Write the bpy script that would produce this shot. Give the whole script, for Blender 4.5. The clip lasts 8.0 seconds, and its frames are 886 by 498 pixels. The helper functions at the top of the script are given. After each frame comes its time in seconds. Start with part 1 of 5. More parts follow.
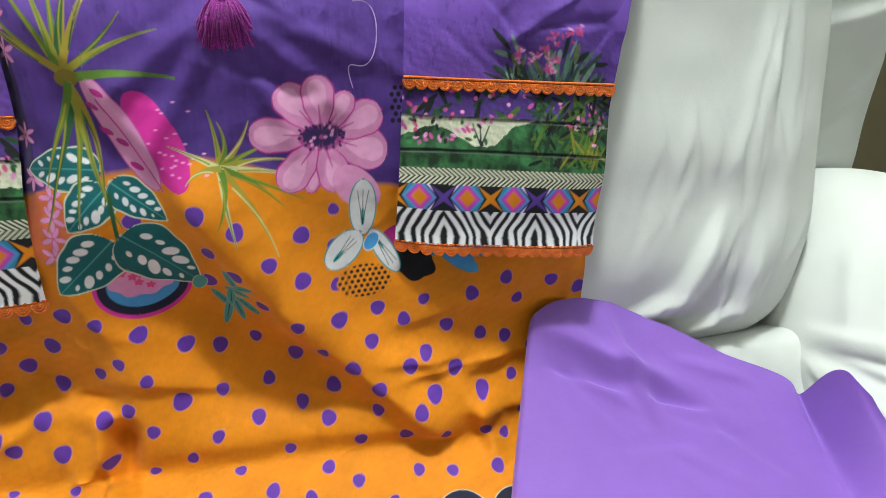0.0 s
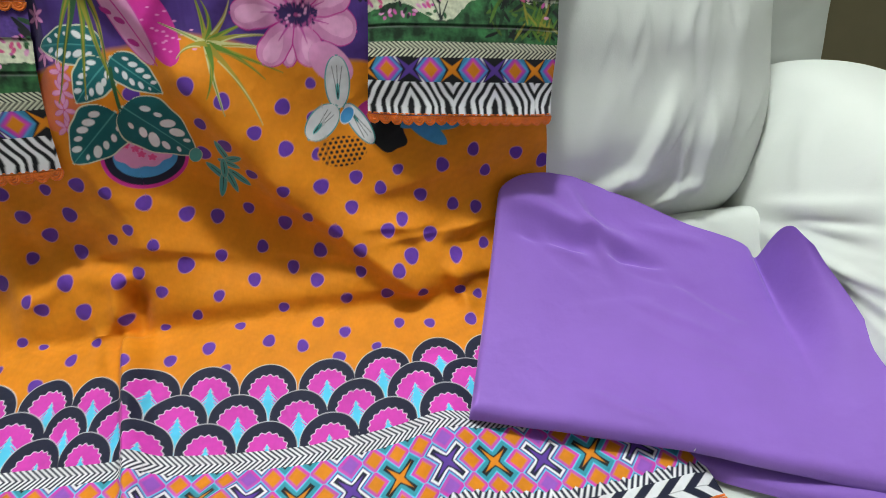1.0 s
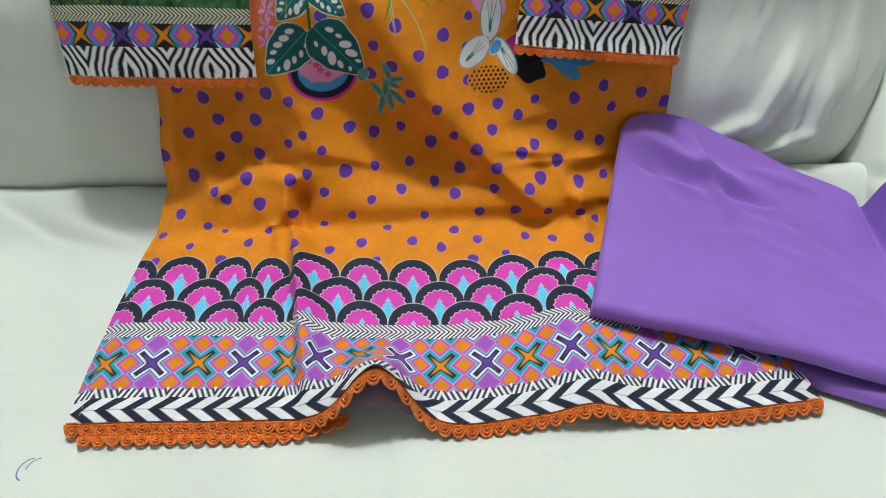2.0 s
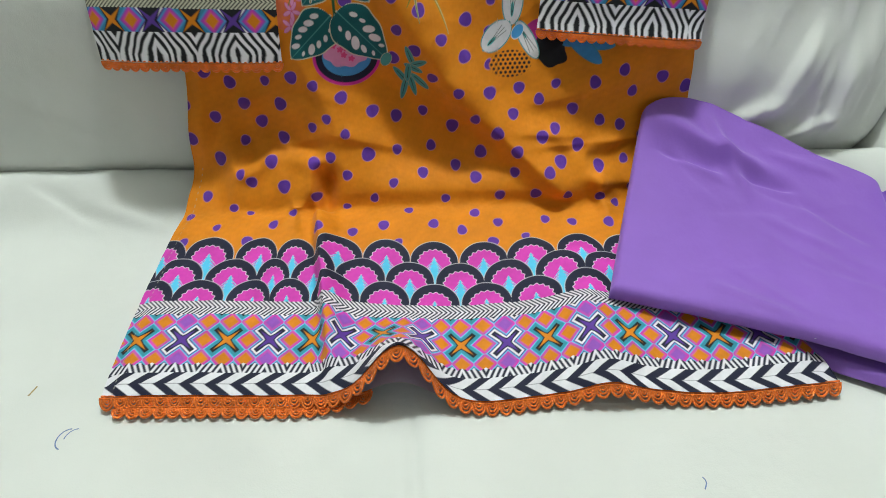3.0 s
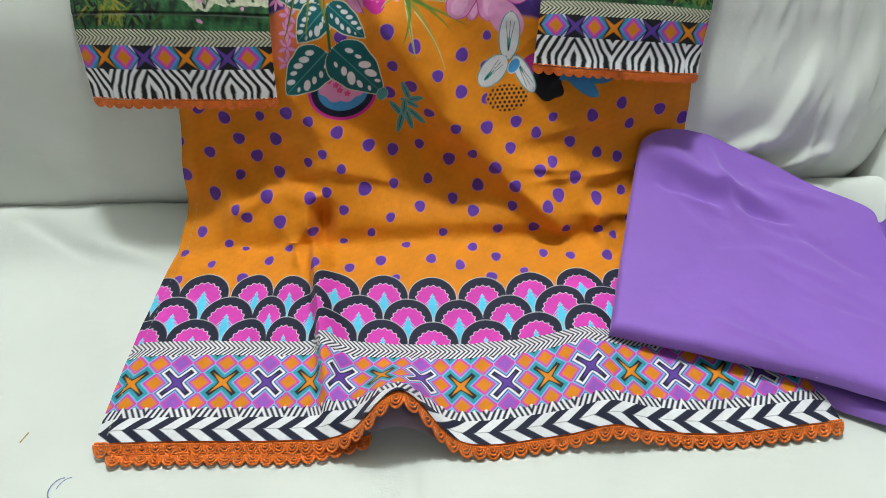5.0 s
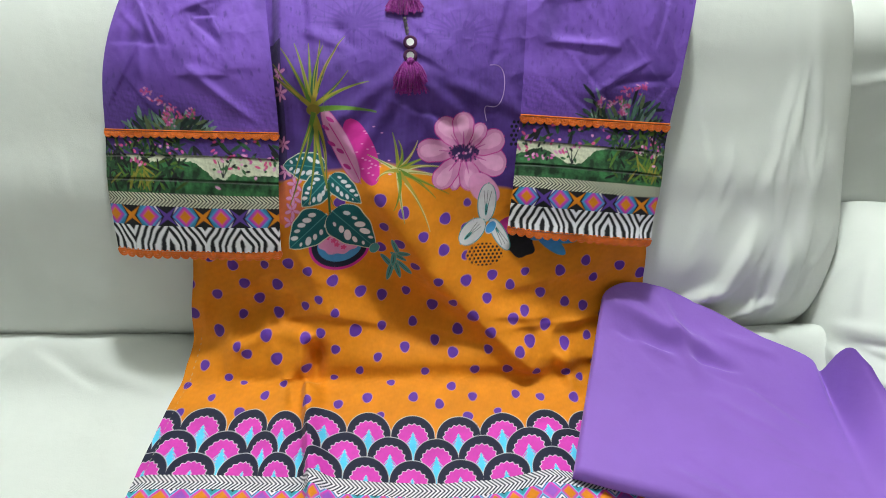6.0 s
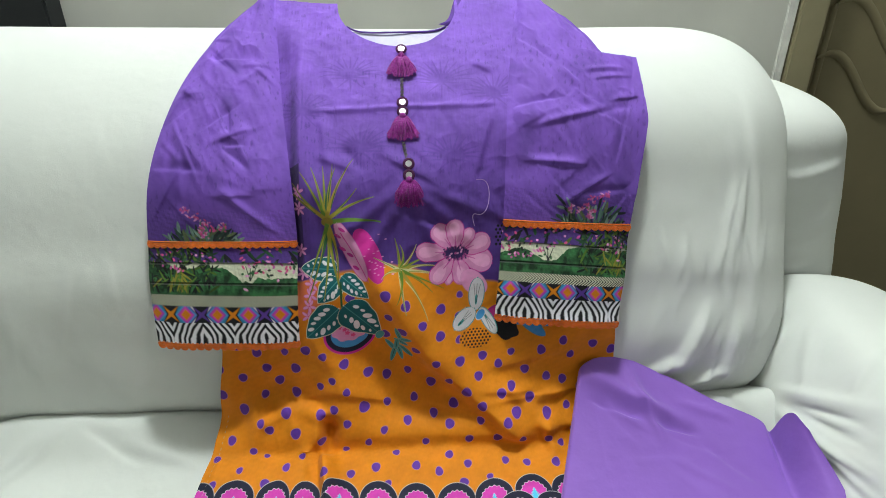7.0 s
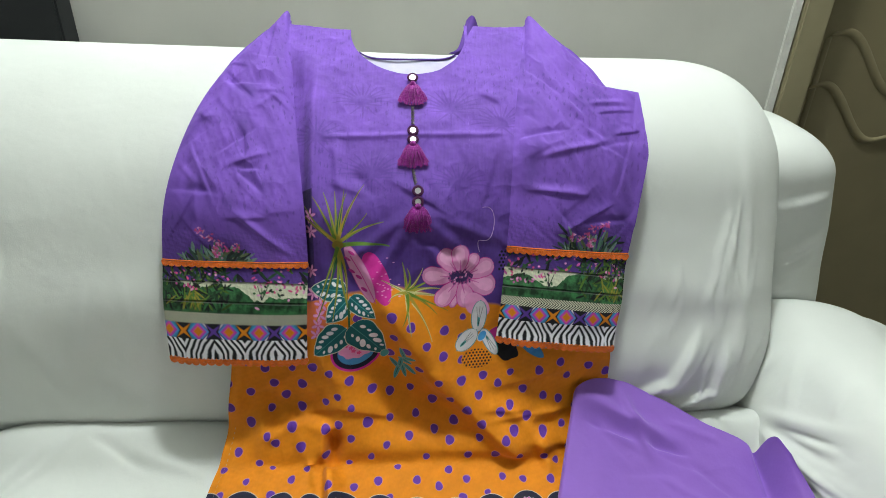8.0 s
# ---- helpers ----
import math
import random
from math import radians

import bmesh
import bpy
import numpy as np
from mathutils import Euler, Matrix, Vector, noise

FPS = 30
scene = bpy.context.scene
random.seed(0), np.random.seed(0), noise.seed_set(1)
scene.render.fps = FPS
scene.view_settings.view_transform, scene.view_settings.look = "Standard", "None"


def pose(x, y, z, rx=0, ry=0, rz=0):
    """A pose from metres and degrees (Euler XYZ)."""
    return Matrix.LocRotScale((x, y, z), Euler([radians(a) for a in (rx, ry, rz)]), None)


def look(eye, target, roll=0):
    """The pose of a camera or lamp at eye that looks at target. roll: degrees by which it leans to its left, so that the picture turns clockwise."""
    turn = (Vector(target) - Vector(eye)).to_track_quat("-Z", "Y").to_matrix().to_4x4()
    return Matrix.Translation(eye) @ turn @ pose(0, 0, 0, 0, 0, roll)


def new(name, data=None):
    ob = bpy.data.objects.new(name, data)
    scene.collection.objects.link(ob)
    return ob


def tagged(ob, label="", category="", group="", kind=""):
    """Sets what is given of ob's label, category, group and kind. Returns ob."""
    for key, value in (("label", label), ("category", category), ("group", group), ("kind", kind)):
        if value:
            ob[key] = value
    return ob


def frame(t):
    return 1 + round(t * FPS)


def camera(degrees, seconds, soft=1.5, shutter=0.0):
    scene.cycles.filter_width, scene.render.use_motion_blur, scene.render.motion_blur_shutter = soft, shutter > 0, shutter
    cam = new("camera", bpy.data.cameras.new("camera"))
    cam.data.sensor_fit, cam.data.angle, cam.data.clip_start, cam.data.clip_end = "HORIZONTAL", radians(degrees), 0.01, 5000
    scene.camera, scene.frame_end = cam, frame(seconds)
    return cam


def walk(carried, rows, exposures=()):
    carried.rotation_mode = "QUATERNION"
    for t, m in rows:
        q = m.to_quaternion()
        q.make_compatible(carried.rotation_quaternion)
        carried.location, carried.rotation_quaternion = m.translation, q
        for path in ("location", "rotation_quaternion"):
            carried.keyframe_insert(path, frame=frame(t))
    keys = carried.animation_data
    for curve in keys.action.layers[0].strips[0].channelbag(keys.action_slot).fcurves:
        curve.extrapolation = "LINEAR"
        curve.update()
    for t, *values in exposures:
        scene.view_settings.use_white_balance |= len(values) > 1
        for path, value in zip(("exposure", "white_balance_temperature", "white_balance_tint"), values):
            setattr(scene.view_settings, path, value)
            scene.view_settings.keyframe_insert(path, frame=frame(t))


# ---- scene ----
cam = camera(71.0, 8.0, 0.75)
PATH = [
    (0, (-0.0020, 0.0605, 1.0222), (0.3050, 1.6661, -0.1301), 2.09),
    (0.5, (0.0360, -0.0259, 0.9749), (0.3180, 1.5644, -0.2047), -0.69),
    (1, (0.0290, -0.0674, 0.9632), (0.2650, 1.5164, -0.2351), -1.27),
    (1.5, (-0.0250, -0.1112, 0.9769), (0.1200, 1.4550, -0.2585), -2.15),
    (2, (-0.0660, -0.1804, 0.9500), (-0.0210, 1.4001, -0.2749), -1.00),
    (2.2, (-0.0610, -0.1958, 0.9465), (-0.0620, 1.3489, -0.3239), -1.90),
    (3.5, (-0.0800, -0.1904, 0.9601), (-0.0910, 1.3738, -0.2862), -1.95),
    (4, (-0.0840, -0.1777, 0.9658), (-0.1080, 1.3855, -0.2815), -2.31),
    (4.2, (-0.0870, -0.1688, 0.9648), (-0.1020, 1.3699, -0.3128), -1.17),
    (5.3, (-0.0650, -0.1657, 0.9937), (-0.0380, 1.4540, -0.1793), -1.78),
    (5.5, (-0.0580, -0.1631, 1.0185), (-0.0200, 1.5056, -0.0833), -1.25),
    (6, (-0.0650, -0.1936, 1.0921), (-0.0150, 1.5271, 0.0738), 0.29),
    (6.5, (-0.0760, -0.2330, 1.1958), (0.0040, 1.4970, 0.1954), -1.30),
    (7, (-0.0750, -0.2657, 1.2384), (0.0080, 1.4990, 0.3009), -0.40),
    (7.5, (-0.0980, -0.2757, 1.2767), (-0.0050, 1.4915, 0.3449), 0.94),
    (8, (-0.1050, -0.2715, 1.2984), (0.0190, 1.4797, 0.3402), 1.76),
]
walk(cam, [(t, look(eye, target, roll)) for t, eye, target, roll in PATH],
     exposures=[(0, 0.4), (0.5, 0.2), (1.0, 0.12), (2.0, 0.0), (4.2, 0.0), (6.0, 0.2), (6.5, 0.06), (8.0, -0.03)])

# ---- light ----
world = bpy.data.worlds.new("room_air")
scene.world = world
world.use_nodes = True
world.node_tree.nodes["Background"].inputs[0].default_value = (0.75, 0.85, 1.0, 1)
world.node_tree.nodes["Background"].inputs[1].default_value = 0.05
scene.view_settings.exposure = 0.0


def lamp(name, at, watts, size, colour):
    data = bpy.data.lights.new(name, "POINT")
    data.energy, data.shadow_soft_size, data.color = watts, size, colour
    ob = new(name, data)
    ob.location = at
    return tagged(ob, "cool white bare bulb lighting the room from above", "lamp")


lamp("bulb_lamp", (-0.02, 0.70, 2.82), 118, 0.10, (0.905, 1.0, 0.97))

# ---- helpers for meshes and materials ----
def lin(r, g, b):
    """Linear colour from 0 to 255 values."""
    c = np.array((r, g, b)) / 255.0
    return np.where(c <= 0.04045, c / 12.92, ((c + 0.055) / 1.055) ** 2.4)


def material(name, colour, rough=0.8, vary=0.1, scale=12.0, bump=0.2, grain=900.0, attribute="", metal=0.0, sheen=0.0, coarse=3.0):
    """A surface with stains at one scale and grain at another; the colour is plain or comes from a mesh attribute."""
    m = bpy.data.materials.new(name)
    m.use_nodes = True
    nodes, links = m.node_tree.nodes, m.node_tree.links
    b = nodes["Principled BSDF"]
    b.inputs["Roughness"].default_value = rough
    b.inputs["Metallic"].default_value = metal
    b.inputs["Sheen Weight"].default_value = sheen
    b.inputs["Specular IOR Level"].default_value = 0.3
    where = nodes.new("ShaderNodeTexCoord")
    blot = nodes.new("ShaderNodeTexNoise")
    blot.inputs["Scale"].default_value, blot.inputs["Detail"].default_value = scale, 5
    fine = nodes.new("ShaderNodeTexNoise")
    fine.inputs["Scale"].default_value, fine.inputs["Detail"].default_value = grain, 2
    links.new(where.outputs["Object"], blot.inputs["Vector"])
    links.new(where.outputs["Object"], fine.inputs["Vector"])
    span = nodes.new("ShaderNodeMapRange")
    span.inputs["From Min"].default_value, span.inputs["From Max"].default_value = 0.3, 0.7
    span.inputs["To Min"].default_value, span.inputs["To Max"].default_value = 1 - vary, 1 + vary * 0.4
    links.new(blot.outputs["Fac"], span.inputs["Value"])
    mul = nodes.new("ShaderNodeMix")
    mul.data_type, mul.blend_type = "RGBA", "MULTIPLY"
    mul.inputs[0].default_value = 1.0
    if attribute:
        att = nodes.new("ShaderNodeAttribute")
        att.attribute_name = attribute
        links.new(att.outputs["Color"], mul.inputs[6])
    else:
        mul.inputs[6].default_value = (*colour, 1)
    links.new(span.outputs["Result"], mul.inputs[7])
    links.new(mul.outputs[2], b.inputs["Base Color"])
    wide = nodes.new("ShaderNodeTexNoise")
    wide.inputs["Scale"].default_value, wide.inputs["Detail"].default_value = scale * coarse, 3
    links.new(where.outputs["Object"], wide.inputs["Vector"])
    low = nodes.new("ShaderNodeBump")
    low.inputs["Strength"].default_value, low.inputs["Distance"].default_value = bump, 0.006
    links.new(wide.outputs["Fac"], low.inputs["Height"])
    high = nodes.new("ShaderNodeBump")
    high.inputs["Strength"].default_value, high.inputs["Distance"].default_value = bump, 0.0006
    links.new(fine.outputs["Fac"], high.inputs["Height"])
    links.new(low.outputs["Normal"], high.inputs["Normal"])
    links.new(high.outputs["Normal"], b.inputs["Normal"])
    return m


def grid_mesh(name, pts, mat, colours=None, closed_u=False, mats=None):
    """A smooth mesh over an array of points (rows, columns, 3)."""
    pts = np.asarray(pts, dtype=np.float32)
    n, k = pts.shape[:2]
    me = bpy.data.meshes.new(name)
    i = np.arange(n * k).reshape(n, k)
    if closed_u:
        i = np.concatenate([i, i[:, :1]], axis=1)
    quads = np.stack([i[:-1, :-1], i[:-1, 1:], i[1:, 1:], i[1:, :-1]], axis=-1).reshape(-1, 4)
    me.vertices.add(n * k)
    me.vertices.foreach_set("co", pts.reshape(-1))
    me.loops.add(quads.size)
    me.loops.foreach_set("vertex_index", quads.reshape(-1).astype(np.int32))
    me.polygons.add(len(quads))
    me.polygons.foreach_set("loop_start", np.arange(0, quads.size, 4, dtype=np.int32))
    me.update(calc_edges=True)
    me.polygons.foreach_set("use_smooth", np.ones(len(quads), dtype=bool))
    if colours is not None:
        att = me.color_attributes.new("print", "FLOAT_COLOR", "POINT")
        rgba = np.ones((n * k, 4), dtype=np.float32)
        rgba[:, :3] = colours.reshape(-1, 3)
        att.data.foreach_set("color", rgba.reshape(-1))
    me.materials.append(mat)
    me.validate()
    return me


def under(ob, parent):
    ob.parent = parent
    return ob


def part(name, bm, mat, parent, label=""):
    me = bpy.data.meshes.new(name)
    for f in bm.faces:
        f.smooth = True
    bm.to_mesh(me)
    bm.free()
    me.materials.append(mat)
    return tagged(under(new(name, me), parent), label)


def box(name, lo, hi, mat, parent=None, bevel=0.0):
    bm = bmesh.new()
    bmesh.ops.create_cube(bm, size=1.0)
    size = [h - l for l, h in zip(lo, hi)]
    for v in bm.verts:
        v.co = [l + (c + 0.5) * s for l, s, c in zip(lo, size, v.co)]
    if bevel:
        bmesh.ops.bevel(bm, geom=bm.edges[:], offset=bevel, segments=2, affect="EDGES")
    me = bpy.data.meshes.new(name)
    bm.to_mesh(me)
    bm.free()
    me.materials.append(mat)
    ob = new(name, me)
    return under(ob, parent) if parent else ob


def smooth_noise(x, y, seed, octaves=4, base=1.0, gain=0.5):
    """Soft noise from crossing sine waves of random heading, vectorised."""
    r = np.random.default_rng(seed)
    out = np.zeros_like(x, dtype=float)
    amp, freq = 1.0, base
    for _ in range(octaves):
        for _ in range(4):
            a, p, q = r.uniform(0, 2 * np.pi, 3)
            bend = 0.9 * np.sin(freq * 0.6 * (np.cos(q) * x + np.sin(q) * y) + p)
            out += amp * 0.25 * np.sin(freq * (np.cos(a) * x + np.sin(a) * y) + p + bend)
        amp, freq = amp * gain, freq * 2.03
    return out


def step(a, b, v):
    q = np.clip((v - a) / (b - a), 0, 1)
    return q * q * (3 - 2 * q)


def curve(v, xs, ys):
    """Smooth interpolation through a few control values."""
    xs, ys = np.asarray(xs, float), np.asarray(ys, float)
    m = np.gradient(ys, xs)
    v = np.clip(v, xs[0], xs[-1])
    k = np.clip(np.searchsorted(xs, v) - 1, 0, len(xs) - 2)
    h = xs[k + 1] - xs[k]
    q = (v - xs[k]) / h
    return ((2 * q**3 - 3 * q**2 + 1) * ys[k] + (q**3 - 2 * q**2 + q) * h * m[k]
            + (-2 * q**3 + 3 * q**2) * ys[k + 1] + (q**3 - q**2) * h * m[k + 1])


def ridge(x, s, a, b, wide_right, wide_left, amp, ends=0.25):
    """A fold along the line from a to b, with its own width on either side."""
    d = np.array(b) - a
    length = np.hypot(*d)
    d = d / length
    along = (x - a[0]) * d[0] + (s - a[1]) * d[1]
    across = (x - a[0]) * -d[1] + (s - a[1]) * d[0]
    fade = step(-ends * length, ends * length, along) * step(length * (1 + ends), length * (1 - ends), along)
    wide = np.where(across > 0, wide_left, wide_right)
    return amp * fade * np.exp(-((across / wide) ** 2))


def eased(v, reach):
    """A profile with its small kinks evened out; the ends stay."""
    kernel = np.hanning(2 * reach + 3)[1:-1]
    kernel /= kernel.sum()
    padded = np.concatenate([2 * v[0] - v[reach:0:-1], v, 2 * v[-1] - v[-2:-reach - 2:-1]])
    return np.convolve(padded, kernel, "valid")


# ---- materials ----
SOFA_CLOTH = material("white_slipcover_cotton", (0.70, 0.715, 0.69), 0.85, 0.06, 5.0, 0.34, 700.0, sheen=0.1, coarse=4.0)
WALL_PAINT = material("pale_grey_wall_paint", (0.58, 0.57, 0.53), 0.7, 0.14, 3.0, 0.12, 220.0)
ROOM_PAINT = material("cream_room_paint", (0.50, 0.495, 0.465), 0.75, 0.08, 2.0, 0.1, 200.0)
DOOR_WOOD = material("tan_painted_door", (0.21, 0.175, 0.10), 0.5, 0.15, 4.0, 0.1, 160.0)
DOOR_FRAME = material("tan_door_frame_paint", (0.30, 0.26, 0.16), 0.5, 0.12, 6.0, 0.1, 160.0)
BLACK = material("black_plastic", (0.012, 0.013, 0.015), 0.45, 0.1, 8.0, 0.05, 300.0)
FLOOR_TILE = material("beige_floor_tile", (0.22, 0.205, 0.18), 0.35, 0.12, 3.0, 0.05, 150.0)
PRINT = material("printed_lawn_cotton", (1, 1, 1), 0.72, 0.09, 30.0, 0.20, 1500.0, attribute="print", sheen=0.05, coarse=2.0)
PURPLE_CLOTH = material("purple_lawn_cotton", tuple(lin(96, 62, 150)), 0.8, 0.07, 30.0, 0.12, 1200.0)
LINING = material("pale_cloth_reverse", tuple(lin(206, 200, 224)), 0.85, 0.06, 30.0, 0.12, 1200.0)
TROUSER_CLOTH = material("plain_purple_cotton", tuple(lin(141, 98, 194)), 0.66, 0.06, 14.0, 0.18, 1300.0, sheen=0.15)
LACE_THREAD = material("orange_lace_thread", tuple(lin(244, 120, 32)), 0.7, 0.25, 160.0, 0.5, 1800.0, sheen=0.2)
TASSEL_THREAD = material("magenta_tassel_thread", tuple(lin(140, 16, 134)), 0.6, 0.25, 150.0, 0.4, 1500.0, sheen=0.2)
RIM_THREAD = material("plum_mirror_rim", tuple(lin(75, 22, 70)), 0.7, 0.2, 200.0, 0.4, 1500.0)
MIRROR = material("small_mirror", (0.92, 0.92, 0.92), 0.35, 0.02, 50.0, 0.0, 500.0, metal=1.0)
CORD = material("twisted_cord_thread", tuple(lin(120, 110, 120)), 0.6, 0.5, 300.0, 0.4, 1500.0)

# ---- the room ----
WALL_Y = 1.08
tagged(box("floor", (-2.2, -2.6, -0.05), (2.4, 1.4, 0.0), FLOOR_TILE), "beige tiled floor hidden below the sofa", "floor", kind="structure")
tagged(box("ceiling", (-2.2, -2.6, 3.0), (2.4, 1.4, 3.1), ROOM_PAINT), "cream painted ceiling", "ceiling", kind="structure")
tagged(box("wall_north", (-2.2, WALL_Y, 0), (0.735, WALL_Y + 0.14, 3.0), WALL_PAINT), "pale grey painted wall behind the sofa", "wall", kind="structure")
tagged(box("wall_north_return", (1.75, WALL_Y, 0), (2.4, WALL_Y + 0.14, 3.0), WALL_PAINT), "pale grey painted wall past the door", "wall", kind="structure")
tagged(box("wall_over_door", (0.735, WALL_Y, 2.12), (1.75, WALL_Y + 0.14, 3.0), WALL_PAINT), "pale grey wall over the door", "wall", kind="structure")
tagged(box("wall_west", (-2.3, -2.6, 0), (-2.2, 1.4, 3.0), ROOM_PAINT), "cream painted side wall", "wall", kind="structure")
tagged(box("wall_east", (2.4, -2.6, 0), (2.5, 1.4, 3.0), ROOM_PAINT), "cream painted side wall", "wall", kind="structure")
tagged(box("wall_south", (-2.2, -2.7, 0), (2.4, -2.6, 3.0), ROOM_PAINT), "cream painted wall facing the sofa", "wall", kind="structure")


def door():
    thing = tagged(new("door_1"), "closed tan door with a wavy moulded panel", "door", kind="structure")
    box("door_jamb", (0.737, WALL_Y - 0.012, 0), (0.797, WALL_Y + 0.10, 2.06), DOOR_FRAME, thing, 0.004)
    box("door_jamb", (1.69, WALL_Y - 0.012, 0), (1.748, WALL_Y + 0.10, 2.06), DOOR_FRAME, thing, 0.004)
    box("door_head", (0.737, WALL_Y - 0.012, 2.062), (1.748, WALL_Y + 0.10, 2.118), DOOR_FRAME, thing, 0.004)
    # raised ogee moulding of the panel
    pts = []
    for k in range(41):
        q = k / 40
        pts.append((0.838 + 0.24 * q, 1.076 - 0.115 * step(0.12, 0.85, np.float64(q)) + 0.012 * math.sin(6.3 * q)))
    full = [(0.838, 0.35 + 0.016 * k) for k in range(45)] + pts + [(2.487 - x, z) for x, z in reversed(pts)] + [(1.649, 1.06 - 0.016 * k) for k in range(45)]
    for shift, drop, rise in ((0.0, 0.0, 0.006), (-0.018, 0.115, 0.008)):
        bm = bmesh.new()
        rows = []
        for x, z in full:
            x, z = x + (shift if x < 1.24 else -shift), z - drop
            rows.append([bm.verts.new((x + 0.008 * math.cos(a), WALL_Y + 0.036 - rise * math.sin(a), z + 0.008 * math.cos(a))) for a in (0, 0.8, 1.57, 2.34, 3.14)])
        for a, b in zip(rows, rows[1:]):
            for j in range(4):
                bm.faces.new((a[j], a[j + 1], b[j + 1], b[j]))
        part("panel_moulding", bm, DOOR_WOOD, thing)
    leaf = box("door_leaf", (0.80, WALL_Y + 0.035, 0.01), (1.687, WALL_Y + 0.075, 2.058), DOOR_WOOD, thing)
    return thing


door()
# plaster bead on the end of the wall
BEAD = material("white_plaster_bead", (0.72, 0.71, 0.67), 0.7, 0.15, 30.0, 0.3, 200.0)
tagged(box("trim", (0.712, WALL_Y - 0.006, 0.0), (0.733, WALL_Y - 0.0005, 3.0), BEAD, None, 0.002), "white plaster bead along the wall's end", "trim", kind="structure")

# ---- the sofa ----
BACK_Y = (0.58, 0.553, 0.546, 0.549, 0.557, 0.570, 0.599, 0.632, 0.690, 0.770, 0.83, 0.88, 0.94, 0.98, 1.0)
BACK_Z = (0.47, 0.507, 0.545, 0.60, 0.68, 0.745, 0.80, 0.885, 0.97, 1.035, 1.062, 1.068, 1.05, 0.98, 0.80)


SEAT_KEY = (0, 0.06, 0.12, 0.3, 0.6, 0.72, 0.80, 0.87, 0.91, 1.0)
SEAT_Y = (-0.13, -0.16, -0.12, 0.05, 0.28, 0.40, 0.475, 0.512, 0.534, 0.59)
SEAT_Z = (0.22, 0.36, 0.41, 0.428, 0.436, 0.452, 0.468, 0.500, 0.514, 0.485)


def sofa():
    thing = tagged(new("sofa"), "white cloth-covered sofa with a padded back and arm", "sofa")
    # backrest: one padded roll along x, its end at the arm rounded
    v = np.linspace(0, 1, 260)
    key = np.linspace(0, 1, len(BACK_Y))
    by, bz = eased(curve(v, key, BACK_Y), 20), eased(curve(v, key, BACK_Z), 20)
    x = np.linspace(-1.25, 0.59, 560)
    X, V = np.meshgrid(x, v)
    Y, Z = np.repeat(by[:, None], len(x), 1), np.repeat(bz[:, None], len(x), 1)
    end = np.clip((X - 0.30) / 0.29, 0, 1)
    pull = 1 - np.sqrt(np.clip(1 - end**3.4, 0, 1))
    Y = Y + pull * (0.80 - Y) * 0.55
    Z = Z - pull * np.clip(Z - 0.5, 0, 1) * 0.30
    Z = Z + 0.02 * np.clip(-X, 0, 1) * step(0.6, 1.0, Z)
    Y = Y + 0.024 * step(-0.06, 0.10, X) * step(0.60, 0.72, Z) * step(1.0, 0.84, Z) * step(0.8, 0.7, Y)
    n = 0.0032 * smooth_noise(X, Z, 3, 4, 9.0)
    # soft crescents where the cover is tucked in beside the arm
    for ax, az, bx, bz, wide, amp in ((0.40, 0.665, 0.355, 0.575, 0.009, 0.014), (0.36, 0.585, 0.27, 0.545, 0.008, 0.013), (0.455, 0.64, 0.44, 0.55, 0.009, 0.013),
                                      (0.44, 0.56, 0.33, 0.525, 0.009, 0.013), (0.33, 0.70, 0.30, 0.60, 0.012, 0.004), (0.49, 0.75, 0.475, 0.62, 0.012, 0.006),
                                      (0.47, 0.98, 0.49, 0.80, 0.012, 0.006), (0.44, 0.92, 0.455, 0.83, 0.010, 0.003), (0.43, 0.80, 0.445, 0.70, 0.012, 0.003),
                                      (-0.72, 0.72, -0.66, 0.57, 0.02, 0.004), (-0.60, 0.62, -0.50, 0.55, 0.02, 0.004)):
        n += ridge(X, Z, (ax, az), (bx, bz), wide, wide * 1.8, amp, 0.35)
    for k in range(44):
        q = random.Random(500 + k)
        x0, z0 = q.uniform(0.26, 0.50), q.uniform(0.54, 0.80)
        a, far = 1.15 + q.uniform(-0.35, 0.35) if z0 < 0.66 else 1.5 + q.uniform(-0.3, 0.3), q.uniform(0.03, 0.10)
        n += ridge(X, Z, (x0, z0), (x0 + far * math.cos(a), z0 + far * math.sin(a)), 0.0040, 0.009, q.uniform(0.0012, 0.0040) * step(0.20, 0.42, np.array([x0]))[0], 0.35)
    for k in range(22):
        q = random.Random(540 + k)
        x0, z0, a, far = q.uniform(-1.0, -0.45), q.uniform(0.55, 0.92), 1.5 + q.uniform(-0.5, 0.5), q.uniform(0.05, 0.16)
        n += ridge(X, Z, (x0, z0), (x0 + far * math.cos(a), z0 + far * math.sin(a)), 0.006, 0.014, q.uniform(-0.0010, 0.0016), 0.35)
    n = n * step(0.26, 0.36, X) + n * step(-0.30, -0.45, X)
    # the lower edge is tucked in unevenly
    n += 0.006 * smooth_noise(X, X * 0, 61, 4, 9.0) * step(0.60, 0.54, Z) * step(0.85, 0.80, Y)
    ob = new("backrest", grid_mesh("backrest", np.stack([X, Y - n, Z], -1), SOFA_CLOTH))
    under(ob, thing)
    # seat cushion
    sy = np.linspace(0, 1, 170)
    cy, cz = curve(sy, SEAT_KEY, SEAT_Y), curve(sy, SEAT_KEY, SEAT_Z)
    cy, cz = eased(cy, 4), eased(cz, 4)
    x = np.linspace(-0.80, 0.56, 300)
    X, V = np.meshgrid(x, sy)
